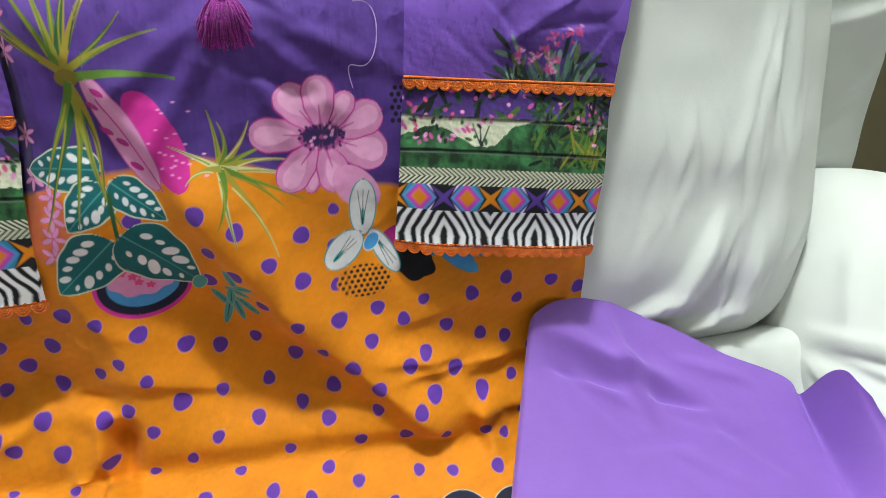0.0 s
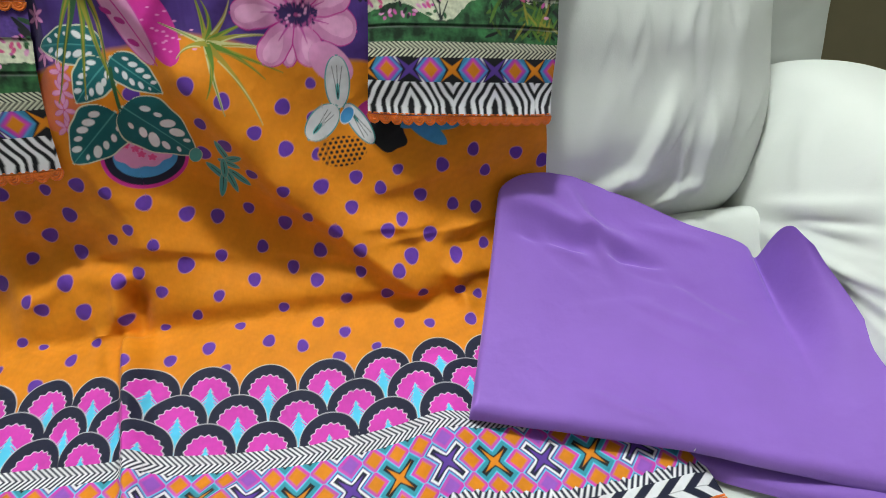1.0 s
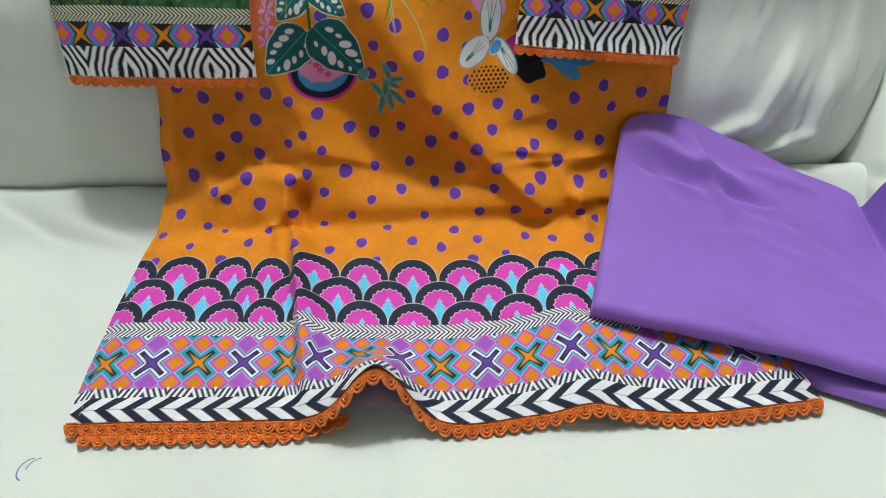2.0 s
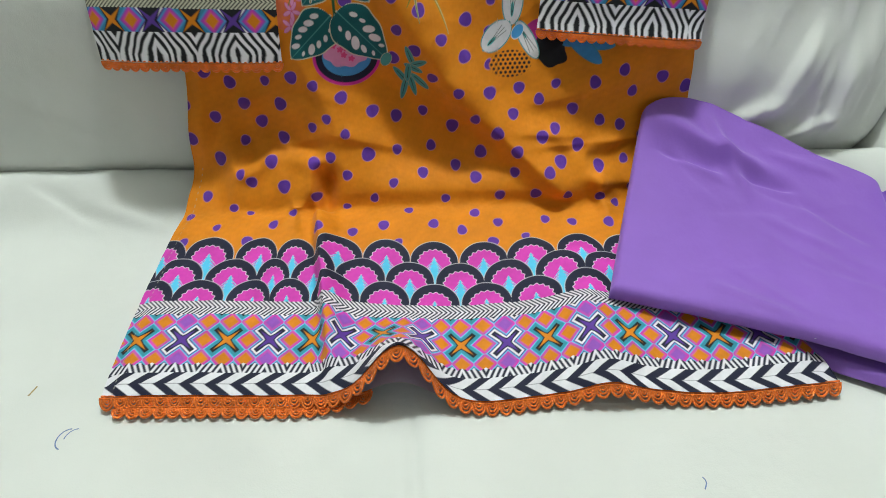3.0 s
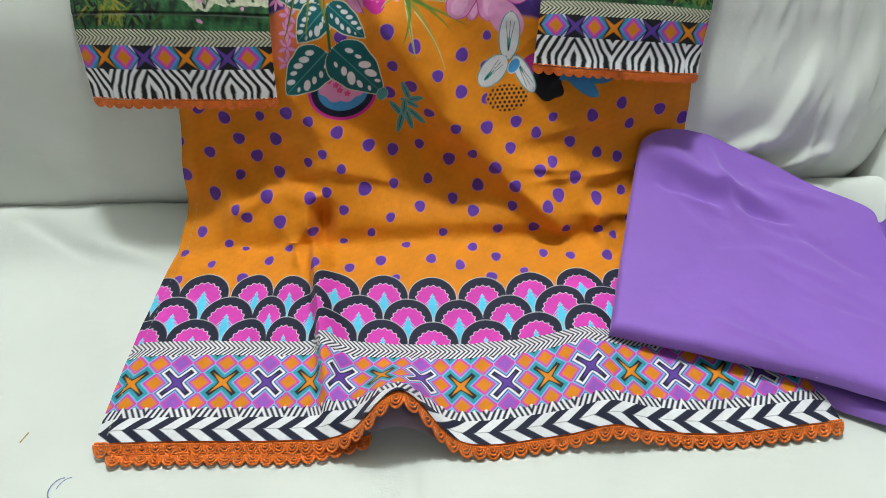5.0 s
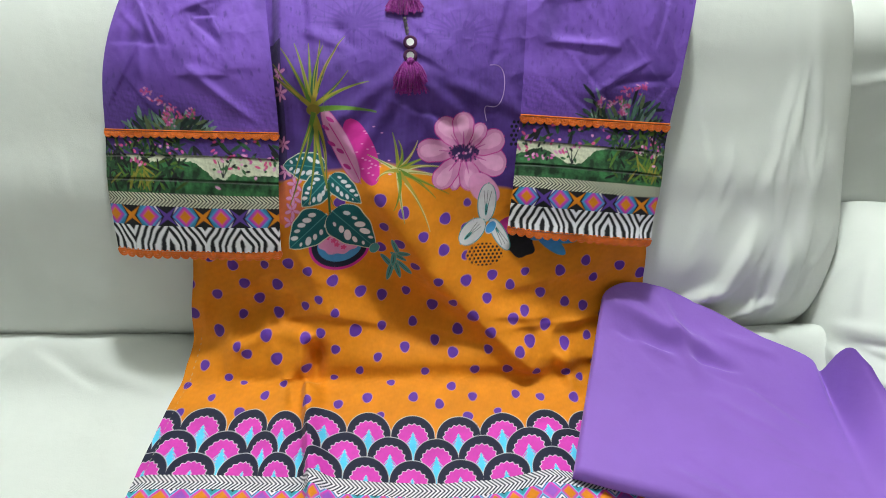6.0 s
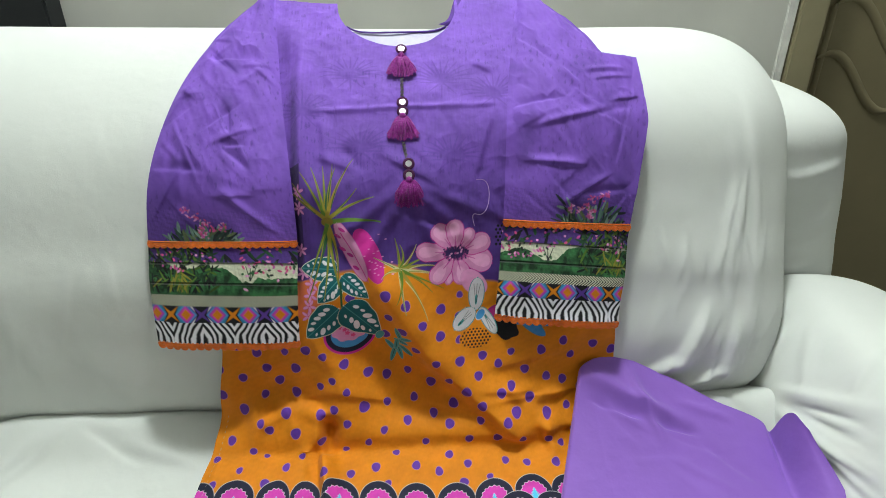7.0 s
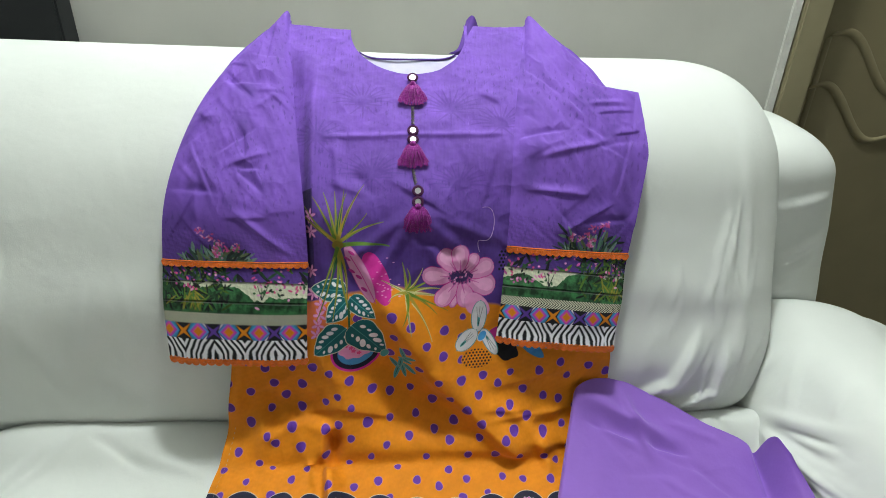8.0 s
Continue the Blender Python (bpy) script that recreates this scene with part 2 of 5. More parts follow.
    Y, Z = np.repeat(cy[:, None], len(x), 1), np.repeat(cz[:, None], len(x), 1)
    Z = Z - 0.02 * (1 - np.sqrt(np.clip(1 - np.clip((-0.70 - X) / 0.10, 0, 1) ** 2, 0, 1)))
    Z = Z + 0.008 * smooth_noise(X, X * 0, 6, 4, 10.0) * step(0.46, 0.51, Y)
    for ax, ay, bx, by, wide, amp in ((-0.79, 0.43, -0.70, 0.51, 0.008, 0.010), (-0.74, 0.45, -0.66, 0.52, 0.006, 0.006), (-0.56, 0.50, -0.46, 0.475, 0.006, 0.006), (-0.62, 0.52, -0.54, 0.485, 0.006, -0.006),
                                      (0.40, 0.51, 0.47, 0.47, 0.006, 0.006), (0.46, 0.52, 0.50, 0.46, 0.006, -0.007)):
        Z = Z + ridge(X, Y, (ax, ay), (bx, by), wide, wide * 1.8, amp, 0.35)
    Z = Z + 0.0022 * smooth_noise(X, Y, 5, 4, 11.0) - 0.005 * np.exp(-((X + 0.105 + 0.06 * (Y - 0.1)) / 0.006) ** 2) * step(0.22, 0.12, Y)
    under(new("seat_cushion", grid_mesh("seat_cushion", np.stack([X, Y, Z], -1), SOFA_CLOTH)), thing)
    # base below the cushion
    box("base", (-1.2, -0.08, 0.04), (0.80, 0.98, 0.40), SOFA_CLOTH, thing, 0.02)
    for side, x0, x1 in ((1, 0.515, 0.90), (-1, -0.83, -1.20)):
        # arm: a padded rounded bar along y, cloth gathered on its inner face
        y = np.linspace(-0.22, 0.78, 330)
        a = np.linspace(0, 1, 240)
        px = curve(a, (0, 0.2, 0.38, 0.46, 0.54, 0.62, 0.8, 0.9, 1.0), (0.0, 0.03, 0.145, 0.215, 0.295, 0.40, 0.75, 0.95, 1.0))
        pz = curve(a, (0, 0.2, 0.38, 0.46, 0.54, 0.62, 0.8, 0.9, 1.0), (0.36, 0.49, 0.585, 0.622, 0.645, 0.651, 0.618, 0.56, 0.30))
        A, Yy = np.meshgrid(a, y)
        Xx = x0 + (x1 - x0) * np.repeat(px[None], len(y), 0)
        Zz = np.repeat(pz[None], len(y), 0)
        front = np.maximum(np.clip((0.0 - Yy) / 0.22, 0, 1), 0.8 * np.clip((Yy - 0.64) / 0.16, 0, 1))
        Zz = Zz - 0.18 * (1 - np.sqrt(np.clip(1 - front**2, 0, 1)))
        w = 0.003 * smooth_noise(Yy, Zz, 11, 4, 12.0)
        inner = step(0.40, 0.22, np.abs(Xx - x0) / abs(x1 - x0))
        for ay, az, by, bz, wide, amp in ((0.52, 0.53, 0.40, 0.60, 0.010, 0.008), (0.50, 0.50, 0.34, 0.55, 0.010, 0.009), (0.46, 0.485, 0.26, 0.50, 0.010, 0.009), (0.36, 0.45, 0.16, 0.455, 0.012, 0.010),
                                          (0.57, 0.62, 0.50, 0.56, 0.010, 0.006), (0.47, 0.655, 0.43, 0.60, 0.009, 0.005), (0.60, 0.60, 0.585, 0.52, 0.012, 0.006), (0.30, 0.42, 0.08, 0.40, 0.014, 0.012)):
            w += inner * ridge(Yy, Zz, (ay, az), (by, bz), wide, wide * 1.6, amp, 0.35)
        # thin gathers fanning out from the corner by the backrest
        for k in range(40):
            q = random.Random(600 + k)
            a0, r0, far = q.uniform(-0.7, 0.75), q.uniform(0.04, 0.20), q.uniform(0.05, 0.13)
            y0, z0 = 0.53 - r0 * math.cos(a0), 0.50 + r0 * 0.7 * math.sin(a0)
            w += inner * ridge(Yy, Zz, (y0, z0), (y0 - far * math.cos(a0), z0 + far * 0.6 * math.sin(a0)), 0.0045, 0.009, q.uniform(-0.003, 0.0065), 0.35)
        under(new("arm", grid_mesh("arm", np.stack([Xx - side * w, Yy, Zz + 0.2 * w], -1), SOFA_CLOTH)), thing)
    # padded wing behind the arm
    t = np.linspace(0, 2 * np.pi, 120, endpoint=False)
    h = np.linspace(0, 1, 90)
    T, Hh = np.meshgrid(t, h)
    top = np.sqrt(np.clip(1 - np.clip((Hh - 0.80) / 0.20, 0, 1) ** 2.4, 0, 1)) + 0.004
    cx, sx = np.cos(T), np.sin(T)
    rx = np.sign(cx) * np.abs(cx) ** 0.5 * 0.13 * top
    ry = np.sign(sx) * np.abs(sx) ** 0.5 * 0.14 * top
    Zw = 0.50 + 0.462 * Hh
    Xw, Yw = 0.584 + rx + 0.085 * (1 - Hh), 0.90 + ry
    w = 0.0025 * smooth_noise(Xw + Yw, Zw, 15, 3, 18.0) * top
    for ax, az, bx, bz, amp in ((0.69, 0.84, 0.60, 0.82, 0.008), (0.71, 0.76, 0.62, 0.70, 0.008), (0.70, 0.70, 0.60, 0.66, 0.007), (0.70, 0.64, 0.61, 0.63, 0.006), (0.60, 0.90, 0.62, 0.72, 0.006)):
        w += ridge(Xw, Zw, (ax, az), (bx, bz), 0.010, 0.018, amp, 0.35) * step(0.2, -0.4, sx) * top
    under(new("wing", grid_mesh("wing", np.stack([Xw + w * cx, Yw + w * sx, Zw], -1), SOFA_CLOTH, closed_u=True)), thing)
    return thing


sofa()

# ---- the shirt: drape, folds and print ----
# the cloth's run over the sofa: along the seat, a tight corner, up the steep front of the backrest and over its top
ARC = (0.0, 0.1817, 0.2833, 0.3466, 0.383, 0.405, 0.4623, 0.5182, 0.5745, 0.6366, 0.7046, 0.7995, 0.9065, 1.0126, 1.0982, 1.1592, 1.1928)
DRAPE_Y = (0.08, 0.26, 0.36, 0.425, 0.465, 0.474, 0.500, 0.520, 0.532, 0.548, 0.58, 0.61, 0.675, 0.752, 0.82, 0.87, 0.90)
DRAPE_Z = (0.424, 0.449, 0.467, 0.482, 0.493, 0.514, 0.570, 0.625, 0.68, 0.74, 0.80, 0.89, 0.975, 1.048, 1.10, 1.135, 1.15)
FINE = np.linspace(0.0, ARC[-1], 1200)
FINE_Y, FINE_Z = eased(curve(FINE, ARC, DRAPE_Y), 6), eased(curve(FINE, ARC, DRAPE_Z), 6)


def drape(x, s, off):
    """The place on the sofa of the cloth at x along the sofa and s up along the drape, raised by off."""
    y, z = np.interp(s, FINE, FINE_Y), np.interp(s, FINE, FINE_Z)
    e = 0.012
    ty, tz = np.interp(s + e, FINE, FINE_Y) - np.interp(s - e, FINE, FINE_Y), np.interp(s + e, FINE, FINE_Z) - np.interp(s - e, FINE, FINE_Z)
    n = np.hypot(ty, tz) + 1e-9
    return np.stack([x, y - off * tz / n, z + off * ty / n], -1)


def hem_line(x):
    return curve(x, (-0.45, -0.37, -0.2, -0.06, 0.09, 0.2, 0.34), (0.134, 0.133, 0.126, 0.115, 0.124, 0.118, 0.128))


def hem_edge(x):
    """The hem itself; at the arch its edge curls under and hides the lowest bars of the print."""
    return hem_line(x) + 0.022 * np.exp(-(((x + 0.112) / 0.036) ** 2))


def folds(x, s):
    f = 0.0022 * smooth_noise(x, s, 21, 4, 26.0)
    # the long diagonal fold below the flower
    f += ridge(x, s, (-0.135, 0.645), (-0.045, 0.510), 0.020, 0.040, 0.026, 0.2)
    f += ridge(x, s, (-0.055, 0.515), (0.085, 0.395), 0.015, 0.034, 0.026, 0.2)
    # crisp creases of the skirt round the bend
    for ax, s0, bx, s1, wide, amp in ((-0.33, 0.452, -0.22, 0.470, 0.007, 0.006), (-0.21, 0.474, -0.12, 0.452, 0.007, 0.006), (-0.35, 0.50, -0.27, 0.53, 0.008, 0.004), (-0.10, 0.452, 0.02, 0.438, 0.007, 0.006),
                                      (0.03, 0.468, 0.10, 0.462, 0.006, 0.006), (-0.27, 0.36, -0.235, 0.42, 0.007, 0.006), (0.04, 0.50, 0.17, 0.522, 0.007, 0.004), (-0.24, 0.56, -0.20, 0.48, 0.009, 0.005), (0.06, 0.56, 0.13, 0.60, 0.007, 0.004)):
        f += ridge(x, s, (ax, s0), (bx, s1), wide, wide * 2.2, amp)
    # the pouch at the bend, the dark pocket beside it and the tight corner along the seat
    f -= 0.022 * np.exp(-(((x + 0.280) / 0.055) ** 4) - ((s - 0.462) / 0.026) ** 2)
    f -= 0.030 * step(-0.335, -0.385, x) * np.exp(-(((s - 0.430) / 0.035) ** 2))
    f += ridge(x, s, (-0.330, 0.425), (-0.285, 0.452), 0.012, 0.007, 0.011)
    f += ridge(x, s, (-0.285, 0.453), (-0.228, 0.440), 0.014, 0.007, 0.011)
    f += ridge(x, s, (-0.222, 0.430), (-0.226, 0.372), 0.011, 0.014, -0.026)
    f += ridge(x, s, (-0.262, 0.395), (-0.245, 0.340), 0.007, 0.010, 0.006)
    f += ridge(x, s, (0.105, 0.445), (0.155, 0.452), 0.008, 0.008, 0.007) + ridge(x, s, (0.12, 0.415), (0.135, 0.36), 0.010, 0.014, 0.012)
    f += ridge(x, s, (0.05, 0.452), (0.20, 0.458), 0.006, 0.016, 0.007)
    # the sharp pleat running to the hem, the arch beside it, and two low waves
    f += ridge(x, s, (-0.235, 0.40), (-0.195, 0.16), 0.007, 0.018, 0.022)
    f += ridge(x, s, (-0.124, 0.175), (-0.110, 0.06), 0.046, 0.032, 0.072, 0.45)
    f += ridge(x, s, (0.075, 0.27), (0.095, 0.08), 0.03, 0.03, 0.016, 0.4)
    f += ridge(x, s, (0.05, 0.30), (0.20, 0.25), 0.02, 0.02, 0.006)
    # gathers under the last tassel and the crease over the chest
    for k, ang in enumerate((-2.5, -2.1, -1.65, -1.2, -0.8, -0.4)):
        f += ridge(x, s, (-0.085 + 0.02 * math.cos(ang), 0.80 + 0.02 * math.sin(ang)),
                   (-0.085 + 0.13 * math.cos(ang), 0.80 + 0.13 * math.sin(ang)), 0.010, 0.010, 0.005)
    f += 0.0030 * np.exp(-((s - 0.915 - 0.03 * x) / 0.005) ** 2) * step(-0.24, -0.2, x) * step(0.07, 0.03, x)
    # the cloth sinks into the corner beside the trousers
    f -= 0.050 * np.exp(-(((x - 0.215) / 0.09) ** 2) - ((s - 0.465) / 0.095) ** 2)
    # hollow below the long fold, and fine pulls across the hanging part
    f += ridge(x, s, (-0.20, 0.58), (-0.04, 0.43), 0.050, 0.035, -0.020)
    f += ridge(x, s, (-0.17, 0.412), (0.09, 0.402), 0.010, 0.020, 0.003, 0.12)
    # the cloth sinks back into the corner by the far edge, and hangs deeper beside the flower
    f -= 0.026 * np.exp(-(((x + 0.32) / 0.07) ** 2) - ((s - 0.50) / 0.075) ** 2)
    f -= 0.015 * step(0.40, 0.46, s) * step(0.72, 0.62, s) * step(-0.22, -0.12, x) * step(0.19, 0.11, x)
    # the fold that comes down from the shoulder into the long one
    f += ridge(x, s, (-0.228, 0.80), (-0.130, 0.645), 0.014, 0.045, 0.012)
    f -= 0.020 * step(-0.06, 0.06, x) * step(0.52, 0.60, s) * step(0.90, 0.80, s)
    f += ridge(x, s, (0.10, 0.415), (0.19, 0.405), 0.010, 0.014, 0.007) + ridge(x, s, (0.06, 0.47), (0.14, 0.40), 0.010, 0.010, 0.006)
    f += ridge(x, s, (-0.32, 0.52), (-0.28, 0.42), 0.014, 0.012, 0.006) + ridge(x, s, (-0.36, 0.50), (-0.35, 0.38), 0.014, 0.014, -0.005)
    for k in range(9):
        q = random.Random(k + 90)
        x0, s0, a = q.uniform(-0.36, 0.12), q.uniform(0.33, 0.60), q.uniform(-0.9, 0.2)
        f += ridge(x, s, (x0, s0), (x0 + 0.09 * math.cos(a), s0 + 0.09 * math.sin(a)), 0.007, 0.010, q.uniform(-0.0022, 0.0028))
    for k in range(26):
        q = random.Random(k + 120)
        x0, s0, a, far = q.uniform(-0.24, 0.06), q.uniform(0.68, 1.06), q.uniform(-2.2, -0.3), q.uniform(0.03, 0.10)
        f += ridge(x, s, (x0, s0), (x0 + far * math.cos(a), s0 + far * math.sin(a)), q.uniform(0.004, 0.008), q.uniform(0.006, 0.014), q.uniform(-0.0035, 0.0042))
    n1 = smooth_noise(x, s, 23, 3, 62.0)
    f += 0.0018 * (0.6 - np.abs(n1)) * step(0.66, 0.76, s) + 0.0012 * (0.6 - np.abs(smooth_noise(x, s, 24, 3, 70.0)))
    # dark gap beside the sleeve
    f -= 0.014 * step(-0.243, -0.262, x) * step(0.58, 0.66, s) * step(1.06, 0.98, s)
    # the fold down beside the sleeve
    f += ridge(x, s, (-0.262, 1.04), (-0.225, 0.66), 0.014, 0.02, 0.014)
    return f


INK = dict(
    orange=lin(220, 131, 5), purple=lin(124, 83, 188), deep=lin(74, 44, 126), dot=lin(94, 50, 156), navy=lin(27, 29, 54),
    pink=lin(212, 60, 178), cyan=lin(84, 200, 236), white=lin(232, 230, 236), violet=lin(150, 84, 190), teal=lin(14, 98, 104),
    leaf=lin(92, 128, 40), olive=lin(150, 142, 46), gold=lin(160, 138, 46), straw=lin(198, 192, 140), dark=lin(22, 26, 30), rose=lin(226, 150, 200), blush=lin(196, 80, 160), magenta=lin(206, 40, 150),
    aqua=lin(70, 150, 150), green=lin(40, 88, 50), cream=lin(214, 214, 190), black=lin(20, 20, 26), flower=lin(214, 74, 134), blue=lin(70, 150, 210))


class Paint:
    """Dye laid on a sheet of cloth, shape over shape. x runs along the sofa, s up along the cloth, both in metres."""

    def __init__(self, x, s, ground, soft=0.0007):
        self.x, self.s, self.soft = x, s, soft
        self.col = np.empty(x.shape + (3,))
        self.col[:] = ground

    def lay(self, ink, cover):
        self.col += (ink - self.col) * np.clip(cover, 0, 1)[..., None]

    def inside(self, d):
        return np.clip(0.5 - d / self.soft, 0, 1)

    def near(self, cx, cs, r):
        return np.nonzero((np.abs(self.x - cx) < r) & (np.abs(self.s - cs) < r))

    def oval(self, ink, cx, cs, a, b, turn=0.0, rim=None, rim_wide=0.0012, sharp=0.0, wave=0.0, lobes=9):
        """An oval or, with sharp, a leaf that comes to points, long half a along the heading turn; rim: an outline."""
        sel = self.near(cx, cs, max(a, b) * 1.3 + 0.004)
        if not len(sel[0]):
            return
        dx, ds = self.x[sel] - cx, self.s[sel] - cs
        c, q = math.cos(turn), math.sin(turn)
        p, w = dx * c + ds * q, -dx * q + ds * c
        t = np.clip(np.abs(p) / a, 0, 1.2)
        if sharp < 0:
            f = np.clip(p / a, -1, 1)
            half = b * 1.25 * (1 + f) ** 0.42 * (1 - f) ** 0.85 * (1 + 0.03 * np.sin(9 * f))
            d = np.maximum(np.abs(w) - half, np.abs(p) - a)
        elif sharp:
            half = b * np.clip(1 - t ** 2, 0, 1) ** sharp
            d = np.maximum(np.abs(w) - half, np.abs(p) - a)
        else:
            ang = np.arctan2(w / b, p / a)
            d = (np.hypot(p / a, w / b) - 1 - wave * np.cos(lobes * ang)) * min(a, b)
        for tone, grow in ((rim, rim_wide), (ink, 0.0)):
            if tone is None:
                continue
            cover = np.clip(0.5 - (d - grow) / self.soft, 0, 1)[:, None]
            self.col[sel] += (tone - self.col[sel]) * cover

    def stroke(self, ink, ax, as_, bx, bs, wide0, wide1, bow=0.0):
        """A brush stroke from a to b, bowed sideways."""
        length = math.hypot(bx - ax, bs - as_)
        sel = self.near((ax + bx) / 2, (as_ + bs) / 2, length * 0.6 + abs(bow) + wide0 + 0.004)
        if not len(sel[0]):
            return
        c, q = (bx - ax) / length, (bs - as_) / length
        p = ((self.x[sel] - ax) * c + (self.s[sel] - as_) * q) / length
        w = -(self.x[sel] - ax) * q + (self.s[sel] - as_) * c - bow * 4 * p * (1 - p)
        half = wide0 + (wide1 - wide0) * np.clip(p, 0, 1)
        d = np.maximum(np.abs(w) - half, np.maximum(-p, p - 1) * length)
        cover = np.clip(0.5 - d / self.soft, 0, 1)[:, None]
        self.col[sel] += (ink - self.col[sel]) * cover


def scatter(seed, box4, least, tries):
    """Points strewn over a rectangle, no two nearer than least."""
    r, pts = random.Random(seed), []
    for _ in range(tries):
        p = (r.uniform(box4[0], box4[1]), r.uniform(box4[2], box4[3]))
        if all(math.hypot(p[0] - q[0], p[1] - q[1]) > least for q in pts):
            pts.append(p)
    return pts


def tri(v):
    return np.abs(2 * (v - np.floor(v)) - 1)


def stripes(v, duty=0.5, soft=0.12):
    return np.clip(0.5 + (duty / 2 - np.abs(v - np.floor(v) - 0.5)) / soft, 0, 1)


def blades(p, seed, cx, cs, angles, lengths, inks, wide=0.0022):
    """Grass-like leaves that spring from one point."""
    r = random.Random(seed)
    for k, deg in enumerate(angles):
        a, length = math.radians(deg + r.uniform(-5, 5)), lengths[k % len(lengths)] * r.uniform(0.85, 1.1)
        ex, es = cx + length * math.cos(a), cs + length * math.sin(a)
        bow = r.uniform(-0.006, 0.006)
        p.stroke(INK[inks[k % len(inks)]], cx, cs, ex, es, wide, 0.0004, bow)
        p.stroke(INK[inks[(k + 1) % len(inks)]], cx + 0.2 * (ex - cx), cs + 0.2 * (es - cs), ex, es, 0.0007, 0.0003, bow)


def spotted_leaf(p, seed, bx, bs, tx, ts, half):
    """A dark teal leaf with a pale outline, pale midrib and white blotches."""
    r = random.Random(seed)
    cx, cs = (bx + tx) / 2, (bs + ts) / 2
    length, turn = math.hypot(tx - bx, ts - bs), math.atan2(ts - bs, tx - bx)
    p.oval(INK["teal"], cx, cs, length / 2, half, turn, INK["cream"], 0.0013, -1)
    for k in range(5):
        f = -0.62 + 0.30 * k
        for side in (-1, 1):
            w = half * 1.25 * (1 + f) ** 0.42 * (1 - f) ** 0.85 * r.uniform(0.42, 0.58) * side
            mx = cx + f * length / 2 * math.cos(turn) - w * math.sin(turn)
            ms = cs + f * length / 2 * math.sin(turn) + w * math.cos(turn)
            size = half * r.uniform(0.12, 0.27) * (1 - 0.5 * abs(f))
            p.oval(INK["white"], mx, ms, size * 1.7, size, turn + side * 0.6 + r.uniform(-0.2, 0.2))
    p.stroke(INK["aqua"], bx, bs, tx, ts, 0.0007, 0.0004)


def border(p, hem):
    """The printed bands of the hem, by height over the hem line. The pleats take up some of the cloth's width."""
    x, v = p.x, p.s - hem
    scale = np.interp(x, (-0.476, -0.3568, -0.2948, -0.2547, -0.200, -0.1426, -0.0284, 0.088, 0.3184), (-6, -4, -3, -2, -1, 0, 2, 4, 8))
    star_at = np.interp(x, (-0.458, -0.4099, -0.3118, -0.2177, -0.185, -0.140, -0.100, -0.0585, -0.0094, 0.1217, 0.2128, 0.348), (-1, 0, 2, 4, 5, 6, 7, 8, 9, 12, 14, 17))
    # three rows of fan-shaped scales, the upper ones painted first
    pitch = 0.0572
    for row in (2, 1, 0):
        peak = 0.147 + 0.0295 * row
        c = scale + (0.5 if row == 1 else 0.0)
        i = np.round(c)
        dx = (c - i) * pitch + 0.001 * np.sin(9 * i)
        cv = peak - 0.0275 + 0.0015 * np.sin(5 * i + row)
        dv = v - cv
        up = np.where(dv > 0, np.hypot(dx, dv), np.abs(dx))
        p.lay(INK["white"] * 0.75, p.inside(up - 0.0286))
        p.lay(INK["navy"], p.inside(up - 0.0279))
        ang = np.arctan2(dv + 0.003, dx)
        lobe = 0.0188 * (1 + 0.05 * np.cos(17 * ang))
        mid = np.where(dv > -0.003, np.hypot(dx, dv + 0.003), np.abs(dx))
        p.lay(INK["white"], p.inside(mid - lobe - 0.0007))
        p.lay(INK["pink"], p.inside(mid - lobe))
        flame = np.clip(0.0088 * (0.0045 - dv) / 0.016, 0, 0.0085) * (0.76 + 0.34 * np.cos(dv * 1700 + 1900 * np.abs(dx)))
        p.lay(INK["white"] * 0.8, p.inside(np.abs(dx) - flame - 0.0005) * (dv < 0.005))
        p.lay(INK["cyan"], p.inside(np.abs(dx) - flame) * (dv < 0.005))
    # fine herringbone
    fine = (v > 0.098) & (v < 0.1165)
    slant = (x + np.where(v > 0.107, 1, -1) * (v - 0.107) * 1.1) / 0.0052
    tone = INK["navy"] + (INK["white"] - INK["navy"]) * stripes(slant, 0.5, 0.25)[..., None]
    p.col[fine] = tone[fine]
    # lattice of diamonds, two to a star, with a four-pointed star in place of every second one of the middle row
    band = (v >= 0.030) & (v <= 0.098)
    half = 0.0236
    bx, bv = star_at[band] * 2 * half, v[band] - 0.064
    i0, j0 = np.round(bx / half), np.round(bv / half)
    near, second, tilt, violet_heart = (np.full(bx.shape, 9.0) for _ in range(4))
    for di in (-1, 0, 1):
        for dj in (-1, 0, 1):
            i, j = i0 + di, j0 + dj
            dx, dv = (bx - i * half) / (half / 2), (bv - j * half) / (half / 2)
            d = np.abs(dx) + np.abs(dv)
            d = np.where((np.mod(i, 2) == 0) & (j == 0), 9.0, d)
            best = d < near
            second = np.where(best, near, np.minimum(second, d))
            tilt = np.where(best, np.where(j == 0, dx * np.where(np.mod(i, 4) == 1, -1, 1), dv * j + 0.3 * dx), tilt)
            violet_heart = np.where(best, (np.mod(i, 4) == 2) & (j != 0), violet_heart)
            near = np.where(best, d, near)
    k2 = np.round(bx / (2 * half))
    violet_star = (np.mod(k2, 2) == 1)[:, None]
    sx = bx - k2 * 2 * half
    a, b = np.abs(sx + bv) * 0.7071, np.abs(sx - bv) * 0.7071

    def star(wide, far):
        e = np.minimum(a / wide + b / far, b / wide + a / far)
        return np.clip(0.5 - (e - 1) * wide / 0.0010, 0, 1)[:, None]

    lat = np.empty(bx.shape + (3,))
    lat[:] = np.where(violet_star, INK["navy"], INK["dark"])
